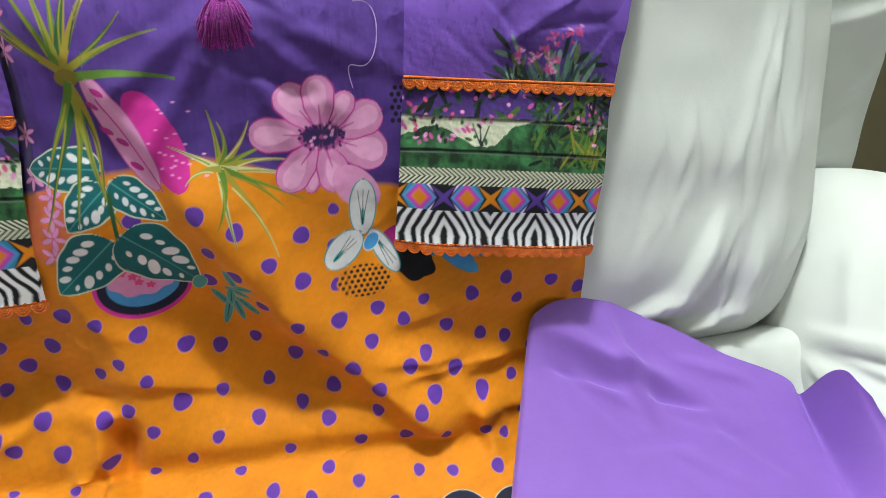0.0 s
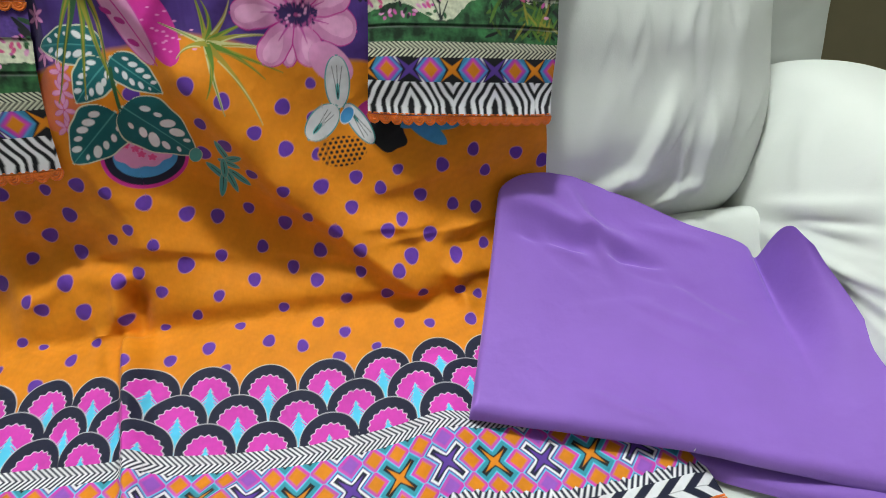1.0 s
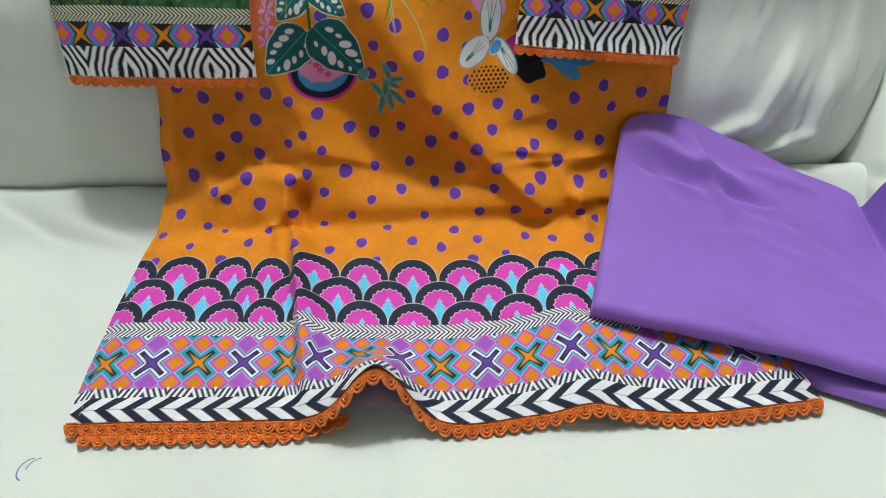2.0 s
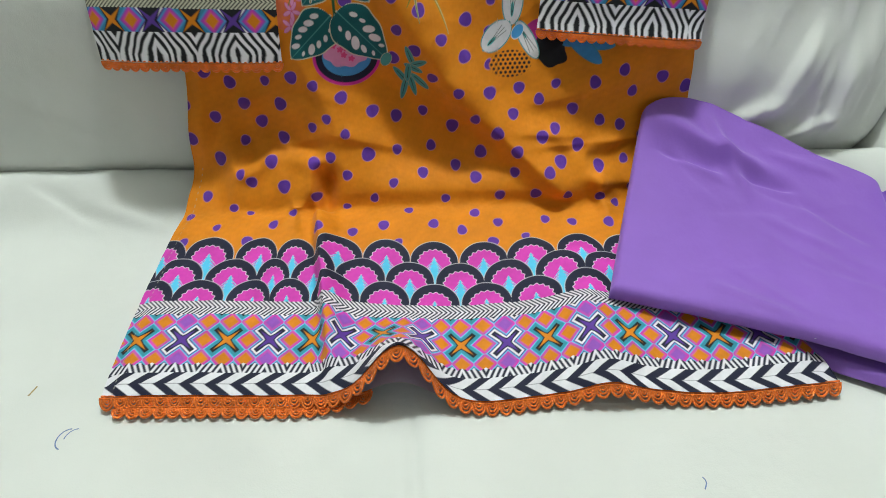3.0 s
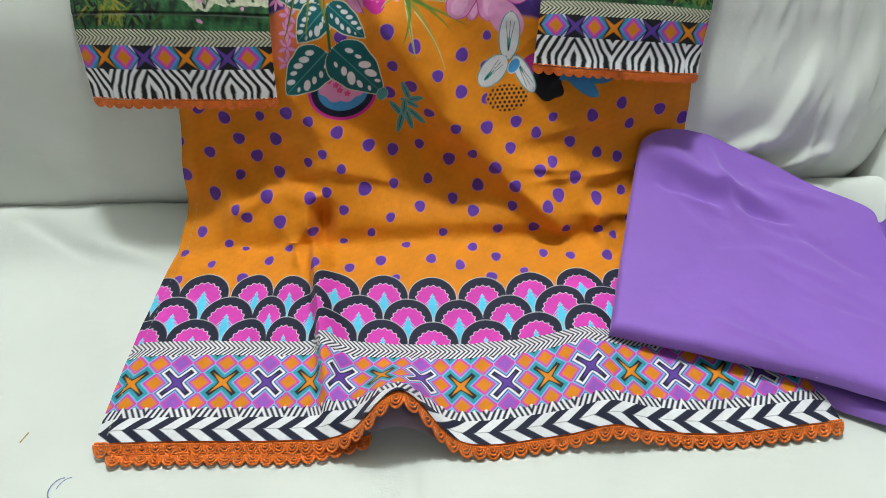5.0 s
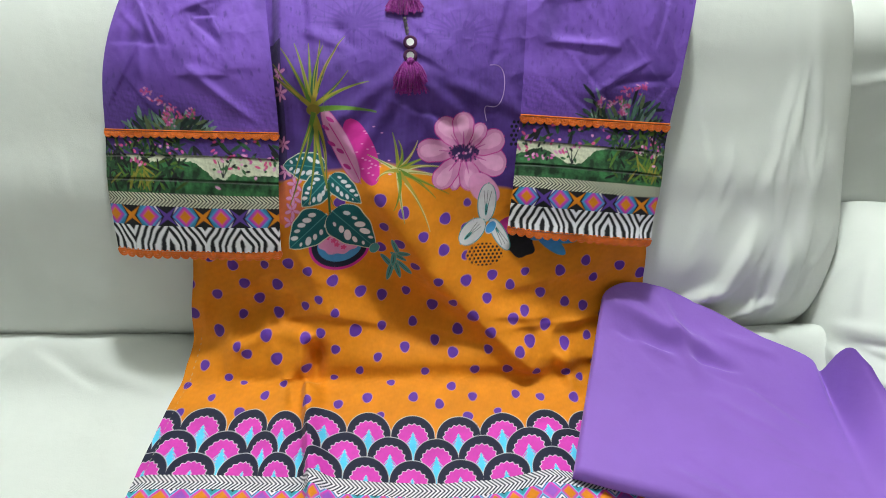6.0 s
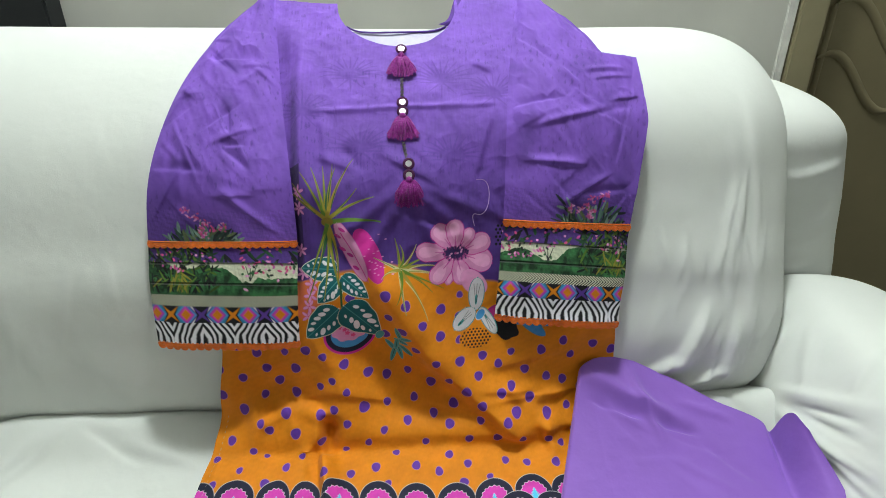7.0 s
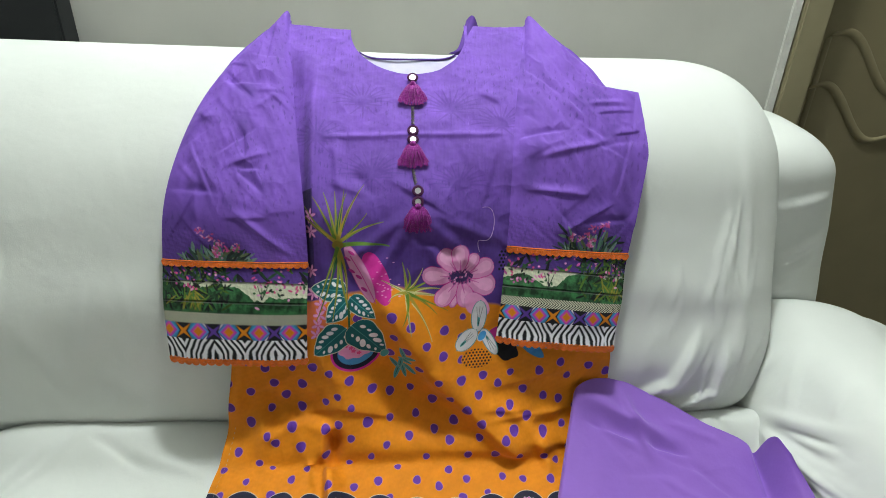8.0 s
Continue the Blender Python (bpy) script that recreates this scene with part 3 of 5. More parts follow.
    flank = np.where(tilt[:, None] > 0.0, INK["pink"], INK["blush"] * 0.5 + INK["pink"] * 0.3 + INK["violet"] * 0.3)
    heart = np.where(violet_heart[:, None] > 0, INK["violet"], INK["orange"])
    plum, sea = INK["deep"] * 1.3, INK["teal"] * 0.65 + INK["cyan"] * 0.35
    # what the ringed diamonds leave free is the dark cross; a slim star lies on it
    for t0, t1, r, soft in ((sea, INK["white"], 1.66, 0.10), (sea, plum, 1.40, 0.10), (INK["cyan"], INK["cyan"], 1.24, 0.10), (flank, flank, 1.10, 0.14), (heart, heart, 0.76, 0.26)):
        lat += (np.where(violet_star, t1, t0) - lat) * np.clip(0.5 - (near - r) / soft, 0, 1)[:, None]
    lat += (INK["cyan"] - lat) * (0.8 * np.clip(1 - np.abs(near - second) / 0.10, 0, 1) * (near < 1.15))[:, None]
    lat += (np.where(violet_star, INK["navy"], INK["dark"]) - lat) * star(0.0050, 0.0170)
    lat += (np.where(violet_star, INK["deep"] * 1.6, INK["orange"]) - lat) * star(0.0030, 0.0162)
    p.col[band] = lat
    # toothed edge and two rows of slanted bars next to the lace
    teeth = (v >= 0.0235) & (v < 0.0345 + 0.0035 * (tri(star_at * 4) - 0.5))
    zig = star_at * 8 + (v - 0.028) / 0.012 * np.where(np.mod(np.floor(star_at * 2), 2) == 0, 1, -1)
    tone = INK["navy"] + (INK["white"] - INK["navy"]) * stripes(zig, 0.5, 0.2)[..., None]
    p.col[teeth] = tone[teeth]
    bars = v < 0.0245
    slant = (x - np.where(v > 0.0122, 1, -1) * (v - 0.0122) * 1.45 + np.where(v > 0.0122, 0.0, 0.002)) / 0.0265
    tone = INK["navy"] + (INK["white"] - INK["navy"]) * stripes(slant, 0.52, 0.05)[..., None]
    p.col[bars] = tone[bars]
    p.lay(INK["navy"], 0.6 * np.clip(1 - np.abs(v - 0.0122) / 0.0007, 0, 1))


SEAT_DOTS = (
    (-0.210, 0.318), (0.103, 0.319), (-0.014, 0.322), (-0.129, 0.325), (0.026, 0.329), (-0.315, 0.333), (-0.394, 0.334), (-0.225, 0.337), (-0.051, 0.340),
    (-0.186, 0.342), (0.086, 0.349), (0.132, 0.349), (-0.148, 0.350), (-0.086, 0.350), (-0.006, 0.350), (0.053, 0.353), (-0.357, 0.354), (-0.286, 0.355),
    (-0.034, 0.365), (-0.263, 0.370), (-0.117, 0.372), (-0.397, 0.375), (-0.319, 0.377), (0.147, 0.381), (-0.196, 0.386), (-0.341, 0.388), (0.126, 0.391),
    (-0.070, 0.394), (0.083, 0.396), (-0.001, 0.397), (-0.160, 0.398), (0.044, 0.398), (-0.234, 0.401), (-0.377, 0.403), (-0.274, 0.414), (-0.135, 0.415),
    (-0.031, 0.418), (-0.315, 0.420), (0.018, 0.423), (0.059, 0.423), (-0.193, 0.425), (-0.098, 0.425), (0.127, 0.427), (-0.329, 0.429), (-0.056, 0.432),
    (0.163, 0.433), (0.075, 0.434), (-0.234, 0.440), (-0.406, 0.440), (-0.289, 0.443), (-0.213, 0.446), (-0.024, 0.447), (0.020, 0.447), (-0.358, 0.447),
    (-0.166, 0.448),
)
HANGING_DOTS = (
    (-0.130, 0.452), (0.099, 0.452), (-0.087, 0.455), (0.052, 0.463), (-0.325, 0.467), (-0.275, 0.469), (-0.004, 0.469), (-0.389, 0.471), (0.069, 0.472),
    (0.157, 0.472), (-0.192, 0.473), (-0.059, 0.477), (0.130, 0.478), (-0.234, 0.481), (-0.031, 0.486), (-0.300, 0.489), (-0.130, 0.490), (-0.214, 0.491),
    (0.016, 0.491), (0.093, 0.493), (-0.096, 0.495), (-0.356, 0.496), (-0.159, 0.497), (0.049, 0.506), (-0.272, 0.509), (0.170, 0.510), (-0.317, 0.511),
    (-0.390, 0.511), (0.240, 0.513), (-0.195, 0.515), (-0.013, 0.517), (-0.051, 0.519), (0.024, 0.520), (0.120, 0.522), (0.070, 0.523), (0.207, 0.525),
    (-0.227, 0.531), (0.156, 0.535), (-0.331, 0.536), (-0.082, 0.536), (-0.287, 0.537), (-0.253, 0.541), (-0.013, 0.549), (-0.358, 0.550), (-0.129, 0.558),
    (-0.043, 0.561), (-0.102, 0.569), (-0.070, 0.581), (-0.012, 0.586), (-0.122, 0.592), (-0.041, 0.601), (-0.095, 0.613), (-0.011, 0.621), (-0.179, 0.625),
    (-0.125, 0.629),
)


def body_print(x, s):
    hem = hem_line(x)
    edge = curve(x, (-0.44, -0.239, -0.128, -0.066, 0.007, 0.3), (0.645, 0.655, 0.672, 0.662, 0.645, 0.635)) + 0.004 * smooth_noise(x, s, 51, 3, 60.0)
    p = Paint(x, s, INK["orange"])
    # purple yoke, deeper towards the orange, with faint vertical streaks and ghost palms
    tone = INK["deep"] + (INK["purple"] - INK["deep"]) * step(0.66, 0.97, s + 0.02 * smooth_noise(x, s, 52, 3, 30.0))[..., None]
    streak = smooth_noise(x * 7, s * 0.8, 53, 4, 150.0)
    tone = tone * (1 + 0.06 * streak + 0.12 * smooth_noise(x, s, 54, 5, 60.0))[..., None]
    fleck = np.clip(smooth_noise(x * 1.5, s * 0.8, 55, 3, 420.0) - 0.35, 0, 1) * np.clip(0.6 + smooth_noise(x, s, 56, 2, 40.0), 0, 1)
    tone = tone + (INK["deep"] * 0.8 - tone) * np.clip(fleck * 0.9, 0, 0.5)[..., None]
    p.lay(tone, np.clip(0.5 + (s - edge) / 0.006, 0, 1))
    ghost = INK["deep"] * 0.95 + INK["purple"] * 0.12
    for cx, cs, r in ((-0.17, 0.965, 0.05), (-0.03, 0.955, 0.055), (0.05, 0.93, 0.05), (-0.155, 0.845, 0.055), (-0.02, 0.83, 0.05), (-0.24, 0.90, 0.05)):
        keep = p.col.copy()
        for k in range(13):
            ang = math.pi * (k + 0.3) / 12.5
            p.stroke(ghost, cx, cs, cx + r * math.cos(ang), cs + 0.75 * r * math.sin(ang), 0.0026, 0.0006, 0.004 * math.cos(ang))
            if k % 3 == 0:
                p.stroke(ghost, cx, cs, cx + 0.6 * r * math.cos(ang), cs - 0.5 * r * math.sin(ang), 0.002, 0.0006)
        p.col = keep + 0.38 * (p.col - keep)
    # dots on the orange: those on the seat, then those on the hanging part
    r = random.Random(4)
    for cx, cs in SEAT_DOTS + HANGING_DOTS + tuple(scatter(9, (0.17, 0.30, 0.32, 0.48), 0.036, 400)):
        a = r.uniform(0.0055, 0.0079) * (0.86 if cs < 0.40 else 1.0)
        p.oval(INK["dot"], cx, cs, a, a * r.uniform(0.85, 1.05), r.uniform(0, 3), INK["rose"] * 0.7, 0.0006, 0.0, 0.05, 3)
    border(p, hem)
    # small blossoms on a dark strip beside the sleeve, the gap's shade painted in
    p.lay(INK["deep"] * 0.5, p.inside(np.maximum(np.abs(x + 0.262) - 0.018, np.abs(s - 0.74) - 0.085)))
    for cx, cs in ((-0.249, 0.787), (-0.248, 0.765), (-0.25, 0.70), (-0.247, 0.665)):
        for k in range(6):
            a = k * math.pi / 3 + 0.3
            p.oval(INK["rose"], cx + 0.006 * math.cos(a), cs + 0.006 * math.sin(a), 0.005, 0.0017, a, INK["blush"], 0.0004, 0.6)
    # pale spray with a pink ground behind the spotted leaves
    p.oval(lin(222, 112, 66), -0.245, 0.625, 0.03, 0.022, 1.2, None)
    for k in range(4):
        for a in range(5):
            q = a * 1.2566 + k
            p.oval(INK["rose"], -0.243 + 0.003 * k + 0.006 * math.cos(q), 0.60 + 0.016 * k + 0.006 * math.sin(q), 0.005, 0.002, q, INK["blush"], 0.0004, 0.6)
    # the two pink leaves
    turn = math.atan2(0.644 - 0.737, 0.039)
    p.oval(INK["magenta"], -0.148, 0.690, 0.046, 0.017, turn - 0.06, None, 0, 0.45)
    for k in range(26):
        q = random.Random(k)
        p.oval(INK["rose"] * 1.1, -0.146 + 0.038 * q.uniform(-1, 1) * 0.4 + 0.010 * (k % 3), 0.690 - 0.034 * q.uniform(-1, 1), 0.0016, 0.0008, turn + 1.2)
    p.oval(INK["rose"] * 0.92, -0.174, 0.698, 0.052, 0.0120, turn, INK["blush"], 0.001, 0.5)
    p.stroke(INK["magenta"], -0.188, 0.728, -0.15, 0.648, 0.0008, 0.0005)
    for k, (fx, fs) in enumerate(((-0.193, 0.722), (-0.187, 0.70), (-0.176, 0.69), (-0.168, 0.67), (-0.186, 0.733))):
        p.oval(INK["magenta"] * 0.8, fx, fs, 0.006, 0.0025, turn + 0.6, None, 0, 0.6)
    # the gold grass and the tall spiky one
    blades(p, 3, -0.102, 0.664, (100, 88, 62, 155, 22, 8, -8, -20, -34, -62, -85, -100, 200), (0.052, 0.040, 0.045, 0.040, 0.050, 0.060, 0.065, 0.070, 0.070, 0.085, 0.060, 0.050, 0.035),
           ("olive", "leaf", "gold", "straw", "leaf", "olive", "straw"), 0.0030)
    blades(p, 4, -0.208, 0.748, (95, 85, 74, 108, 122, 60, 40, 22, 130, 145), (0.085, 0.09, 0.07, 0.075), ("leaf", "gold", "green", "olive"), 0.0032)
    p.stroke(INK["leaf"], -0.205, 0.745, -0.128, 0.742, 0.004, 0.001, 0.004)
    p.oval(INK["gold"] * 0.7, -0.207, 0.745, 0.009, 0.007, 0.1)
    # spotted leaves and the little pool under them
    spotted_leaf(p, 1, -0.196, 0.668, -0.250, 0.672, 0.0130)
    spotted_leaf(p, 2, -0.194, 0.654, -0.226, 0.622, 0.0120)
    spotted_leaf(p, 3, -0.190, 0.658, -0.152, 0.624, 0.0105)
    blades(p, 5, -0.207, 0.742, (-96, -88, -102, -82, -108), (0.115, 0.10, 0.13), ("leaf", "gold", "green", "olive"), 0.0032)
    for tone, grow in (("magenta", 0.0035), ("navy", 0.0), ("blue", -0.0075)):
        p.oval(INK[tone], -0.184, 0.562, 0.036 + grow, 0.031 + grow, 0.0, None)
    p.oval(INK["rose"], -0.184, 0.571, 0.027, 0.022, 0.0, None, 0, 0, 0.05, 9)
    for k in range(7):
        q = random.Random(k + 40)
        p.oval(INK["flower"] * 1.15, -0.184 + q.uniform(-0.016, 0.016), 0.570 + q.uniform(-0.012, 0.014), 0.0035, 0.0035, 0, INK["rose"] * 1.1, 0.0006, 0, 0.2, 5)
    p.stroke(INK["green"], -0.192, 0.65, -0.192, 0.60, 0.0016, 0.0016)
    spotted_leaf(p, 6, -0.197, 0.610, -0.248, 0.564, 0.0175)
    spotted_leaf(p, 7, -0.189, 0.614, -0.137, 0.556, 0.0200)
    p.oval(INK["aqua"], -0.138, 0.556, 0.009, 0.006, 1.0, INK["cream"] * 0.8, 0.0006, 0.5)
    # the blue-green sprig
    for k, (cx, cs, a, q) in enumerate(((-0.108, 0.56, 0.014, 1.9), (-0.10, 0.552, 0.013, 0.4), (-0.105, 0.546, 0.012, -0.4), (-0.12, 0.535, 0.015, 2.3), (-0.108, 0.528, 0.016, -1.3),
                                        (-0.118, 0.522, 0.014, -1.9), (-0.098, 0.53, 0.014, -0.7), (-0.112, 0.54, 0.012, 1.4))):
        p.oval(INK["aqua"], cx, cs, a, 0.0038, q, INK["cream"] * 0.55, 0.0005, 0.6)
        p.stroke(INK["dark"], cx - 0.6 * a * math.cos(q), cs - 0.6 * a * math.sin(q), cx + 0.6 * a * math.cos(q), cs + 0.6 * a * math.sin(q), 0.0005, 0.0003)
    # the big pink flower
    for k, (tx, ts, b) in enumerate(((0.039, 0.672, 0.0150), (0.036, 0.709, 0.0125), (0.010, 0.724, 0.0085), (-0.030, 0.641, 0.0060), (-0.052, 0.645, 0.0115),
                                     (-0.003, 0.640, 0.0125), (-0.075, 0.692, 0.0125), (-0.047, 0.731, 0.0125), (-0.017, 0.739, 0.0115))):
        q, far = math.atan2(ts - 0.688, tx + 0.016), math.hypot(tx + 0.016, ts - 0.688)
        cx, cs = -0.016 + 0.55 * far * math.cos(q), 0.688 + 0.55 * far * math.sin(q)
        p.oval(INK["rose"] * 0.80 + INK["blush"] * (0.08 + 0.04 * (k % 3)), cx, cs, 0.48 * far, b * 0.86, q + math.pi, INK["magenta"] * 0.9, 0.0012, -1)
        p.oval(INK["rose"] * 0.95 + 0.09, cx + 0.12 * far * math.cos(q), cs + 0.12 * far * math.sin(q), 0.30 * far, b * 0.50, q + math.pi + 0.1, None, 0, -1)
        p.stroke(INK["blush"], -0.016, 0.688, cx, cs, 0.0016, 0.0004)
    p.oval(INK["blush"] * 0.7, -0.016, 0.688, 0.020, 0.0115, 0.1)
    for k in range(34):
        q = k * 2.4
        far = 0.010 + 0.008 * (k * 0.618 % 1)
        p.stroke(INK["deep"] * 0.45, -0.016 + 0.003 * math.cos(q), 0.688 + 0.002 * math.sin(q), -0.016 + 1.15 * far * math.cos(q), 0.688 + 0.68 * far * math.sin(q), 0.0008, 0.0011)
    for k in range(46):
        q, far = k * 2.4, 0.018 * math.sqrt((k + 1) / 46)
        p.oval(INK["deep"] * 0.45 if k % 4 else INK["rose"], -0.016 + 1.15 * far * math.cos(q), 0.688 + 0.72 * far * math.sin(q), 0.0017, 0.0012, q)
    # the pale blossom with its honeycomb bract and dark fruit
    p.oval(INK["rose"], 0.012, 0.640, 0.026, 0.017, -0.9, INK["rose"] * 0.8, 0.0006, 0.5)
    p.oval(INK["magenta"] * 0.55, 0.052, 0.580, 0.024, 0.018, 0.2)
    p.oval(INK["black"], 0.062, 0.560, 0.022, 0.017, -0.5, None, 0, 0, 0.08, 5)
    for deg, a in ((20, 0.03), (-10, 0.034), (-40, 0.03)):
        q = math.radians(deg)
        p.oval(INK["blue"], 0.092 + 0.5 * a * math.cos(q), 0.572 + 0.5 * a * math.sin(q), a, 0.009, q, INK["aqua"], 0.0008, 0.6)
    sel = p.near(0.013, 0.548, 0.03)
    dx, ds = x[sel] - 0.013, s[sel] - 0.548
    row = np.round(ds / 0.0048)
    hole = np.hypot(dx - 0.0058 * (np.round(dx / 0.0058 - 0.5 * (row % 2)) + 0.5 * (row % 2)), ds - row * 0.0048)
    comb = INK["orange"] + (INK["black"] - INK["orange"]) * np.clip(0.5 - (hole - 0.0018) / 0.0011, 0, 1)[:, None]
    cover = np.clip(0.5 - (np.hypot(dx / 0.026, ds / 0.0155) - 1) * 12, 0, 1)[:, None]
    p.col[sel] += (comb - p.col[sel]) * cover
    for cx, cs, a, b, q in ((0.016, 0.620, 0.030, 0.013, 1.5), (-0.004, 0.580, 0.023, 0.0145, 0.75), (0.034, 0.574, 0.026, 0.009, -1.05)):
        p.oval(INK["white"] * 0.82, cx, cs, a * 0.94, b * 0.9, q, INK["aqua"], 0.0014, 0.5)
        p.oval(INK["aqua"] * 1.5, cx - 0.35 * a * math.cos(q), cs - 0.35 * a * math.sin(q), a * 0.30, b * 0.16, q, None, 0, 0.5)
        for off in (-0.3, 0.0, 0.3):
            p.stroke(INK["dark"] * 1.5, cx - 0.6 * a * math.cos(q), cs - 0.6 * a * math.sin(q), cx + 0.6 * a * math.cos(q + off), cs + 0.6 * a * math.sin(q + off), 0.0004, 0.0003)
    p.oval(INK["blue"], 0.022, 0.584, 0.009, 0.006, 0.9, INK["white"], 0.0006)
    # dark lace-like patch by the other sleeve
    for k in range(30):
        p.oval(INK["black"], 0.048 + 0.006 * (k % 5) + 0.003 * (k // 5 % 2), 0.70 + 0.0055 * (k // 5), 0.0021, 0.0021)
    return p.col * (1 + 0.05 * smooth_noise(x, s, 57, 4, 150.0) + 0.04 * smooth_noise(x, s, 58, 3, 700.0))[..., None]


def sleeve_print(x, s, w, out, side):
    """w: height over the cuff; out: 0 at the inner edge, 1 at the outer."""
    p = Paint(x, w, INK["purple"])
    # deeper purple low and outside; the sleeve's shading is worked into this dye
    tone = INK["deep"] * 1.05 + (INK["purple"] - INK["deep"] * 1.05) * step(0.08, 0.34, w + 0.03 * smooth_noise(x, w, 61 + side, 3, 30.0) + 0.10 * step(0.7, 0.2, out))[..., None]
    p.col = tone * (1 + 0.10 * smooth_noise(x * 3, w, 62 + side, 4, 45.0))[..., None]
    blot = smooth_noise(x, w, 63 + side, 4, 55.0)
    p.lay(INK["deep"], 0.30 * np.clip(blot - 0.15, 0, 1) * 2 * (w > 0.2))
    halo = np.hypot((x - (x.mean() + 0.035 * (1 if side == 2 else -1))) / 0.055, (w - 0.165) / 0.03)
    p.lay(INK["deep"] * 0.75, 0.8 * step(1.3, 0.5, halo))
    fleck = np.clip(smooth_noise(x * 1.5, w * 0.8, 71 + side, 3, 420.0) - 0.35, 0, 1) * np.clip(0.6 + smooth_noise(x, w, 72, 2, 40.0), 0, 1)
    p.lay(INK["deep"] * 0.8, np.clip(fleck * 0.9, 0, 0.5))
    # posy of pink blossoms above the upper trim, at the outer half
    way = 1 if side == 2 else -1
    mid = float(x.mean() + 0.040 * way)
    r = random.Random(70 + side)
    greens = [np.array(lin(*c)) for c in ((40, 66, 56), (26, 40, 40), (78, 116, 100), (92, 108, 72), (120, 152, 140))]
    for k in range(70):
        t = r.uniform(-0.055, 0.045)
        cx, cw = mid + way * t, 0.150 + abs(r.gauss(0, 0.010)) + 0.018 * max(0, 1 - abs(t - 0.012) / 0.03) * r.random()
        p.oval(r.choice(greens) * r.uniform(0.6, 1.0), cx, cw, r.uniform(0.006, 0.015), r.uniform(0.0012, 0.0028), math.pi / 2 - way * (t * 16 + r.gauss(0, 0.35)), None, 0, 0.6)
    for cx0, cw0, many in ((-0.034, 0.176, 12), (-0.019, 0.174, 8), (-0.004, 0.164, 16), (-0.008, 0.182, 14), (0.002, 0.190, 10), (0.013, 0.193, 6), (0.022, 0.199, 12), (-0.002, 0.172, 12)):
        for k in range(many):
            p.oval(INK[r.choice(("flower", "flower", "blush", "rose"))] * r.uniform(0.6, 0.85), mid + way * cx0 + r.gauss(0, 0.0032), cw0 + r.gauss(0, 0.0028), r.uniform(0.0012, 0.0030), 0.0011, r.uniform(0, 3))
    # plants over the pleats
    band = p.inside(np.maximum(0.118 - w, w - 0.147))
    p.lay(INK["deep"] * 0.7, band * 0.8)
    for k in range(46):
        cx, cw = r.uniform(x.min(), x.max()), r.uniform(0.112, 0.146)
        p.oval(INK[r.choice(("green", "leaf", "green", "dark"))] * r.uniform(0.4, 0.8), cx, cw, r.uniform(0.006, 0.014), 0.0024, r.uniform(0.3, 2.8), None, 0, 0.6)
    for k in range(40):
        p.oval(INK[r.choice(("flower", "blush", "rose"))], r.uniform(x.min(), x.max()), r.uniform(0.108, 0.142), r.uniform(0.0015, 0.0034), 0.0018, r.uniform(0, 3))
    # pale ground with bushes and a small tree
    scene_band = np.maximum(0.072 - w, w - 0.118)
    p.lay(INK["cream"] * (0.80 + 0.10 * blot)[..., None], p.inside(scene_band))
    bush = 0.088 + 0.022 * np.clip(smooth_noise(x, x * 0, 64 + side, 3, 40.0) + 0.55 + 0.75 * step(0.35, 0.55, out), 0.02, 1.45) + 0.0018 * smooth_noise(x, w, 66, 3, 400.0)
    leafy = INK["green"] * (0.85 + 0.9 * np.clip(smooth_noise(x, w, 65, 4, 260.0), -0.7, 1.2))[..., None]
    p.lay(leafy, p.inside(np.maximum(scene_band, w - bush)))
    tx = float(x.mean() - 0.03 * (1 if side == 2 else -1))
    for dx, q in ((-0.002, 1.9), (0.002, 1.1), (0.0, 1.55)):
        p.stroke(INK["dark"] * 2, tx, 0.092, tx + 0.02 * math.cos(q), 0.092 + 0.022 * math.sin(q), 0.0009, 0.0005)
    way = 1 if side == 2 else -1
    for k in range(150):
        cx, cw = float(x.mean()) + way * r.uniform(0.02, 0.125), r.uniform(0.078, 0.145)
        p.oval(INK[r.choice(("leaf", "dark", "dark", "green", "green"))] * r.uniform(0.25, 0.75), cx, cw, r.uniform(0.005, 0.012), 0.0017, r.uniform(0.2, 2.9), None, 0, 0.6)
    for k in range(26):
        cx, cw = float(x.mean()) + way * (r.gauss(0.075, 0.012)), 0.083 + abs(r.gauss(0, 0.009))
        p.oval(INK[r.choice(("olive", "leaf"))] * 0.7, cx, cw, 0.011, 0.0013, r.uniform(0.4, 2.7), None, 0, 0.6)
    for k in range(60):
        q = r.choice((0.09, 0.06, -0.075, 0.03))
        cx, cw = float(x.mean()) - way * q + r.gauss(0, 0.010), 0.108 + r.gauss(0, 0.008)
        p.oval(INK[r.choice(("flower", "blush", "green", "dark", "rose"))] * 0.85, cx, cw, r.uniform(0.0015, 0.0038), 0.0016, r.uniform(0, 3))
    speck = smooth_noise(x, w, 69, 3, 900.0)
    field = (w > 0.072) & (w < 0.2)
    p.col[field] *= (1 + 0.22 * np.clip(speck, -1, 1))[field][..., None]
    for line in (0.0885, 0.1175):
        p.lay(INK["dark"], 0.75 * np.clip(1 - np.abs(w - line) / 0.0013, 0, 1))
        p.lay(INK["white"], 0.22 * np.clip(1 - np.abs(w - line + 0.0022) / 0.0011, 0, 1))
    # fine herringbone, crosses and diamonds, zigzag stripes
    fine = (w > 0.057) & (w <= 0.072)
    slant = (x + np.where(w > 0.0645, 1, -1) * (w - 0.0645) * 1.2) / 0.0046
    tone = INK["black"] + (INK["cream"] - INK["black"]) * stripes(slant, 0.5, 0.3)[..., None]
    p.col[fine] = tone[fine]
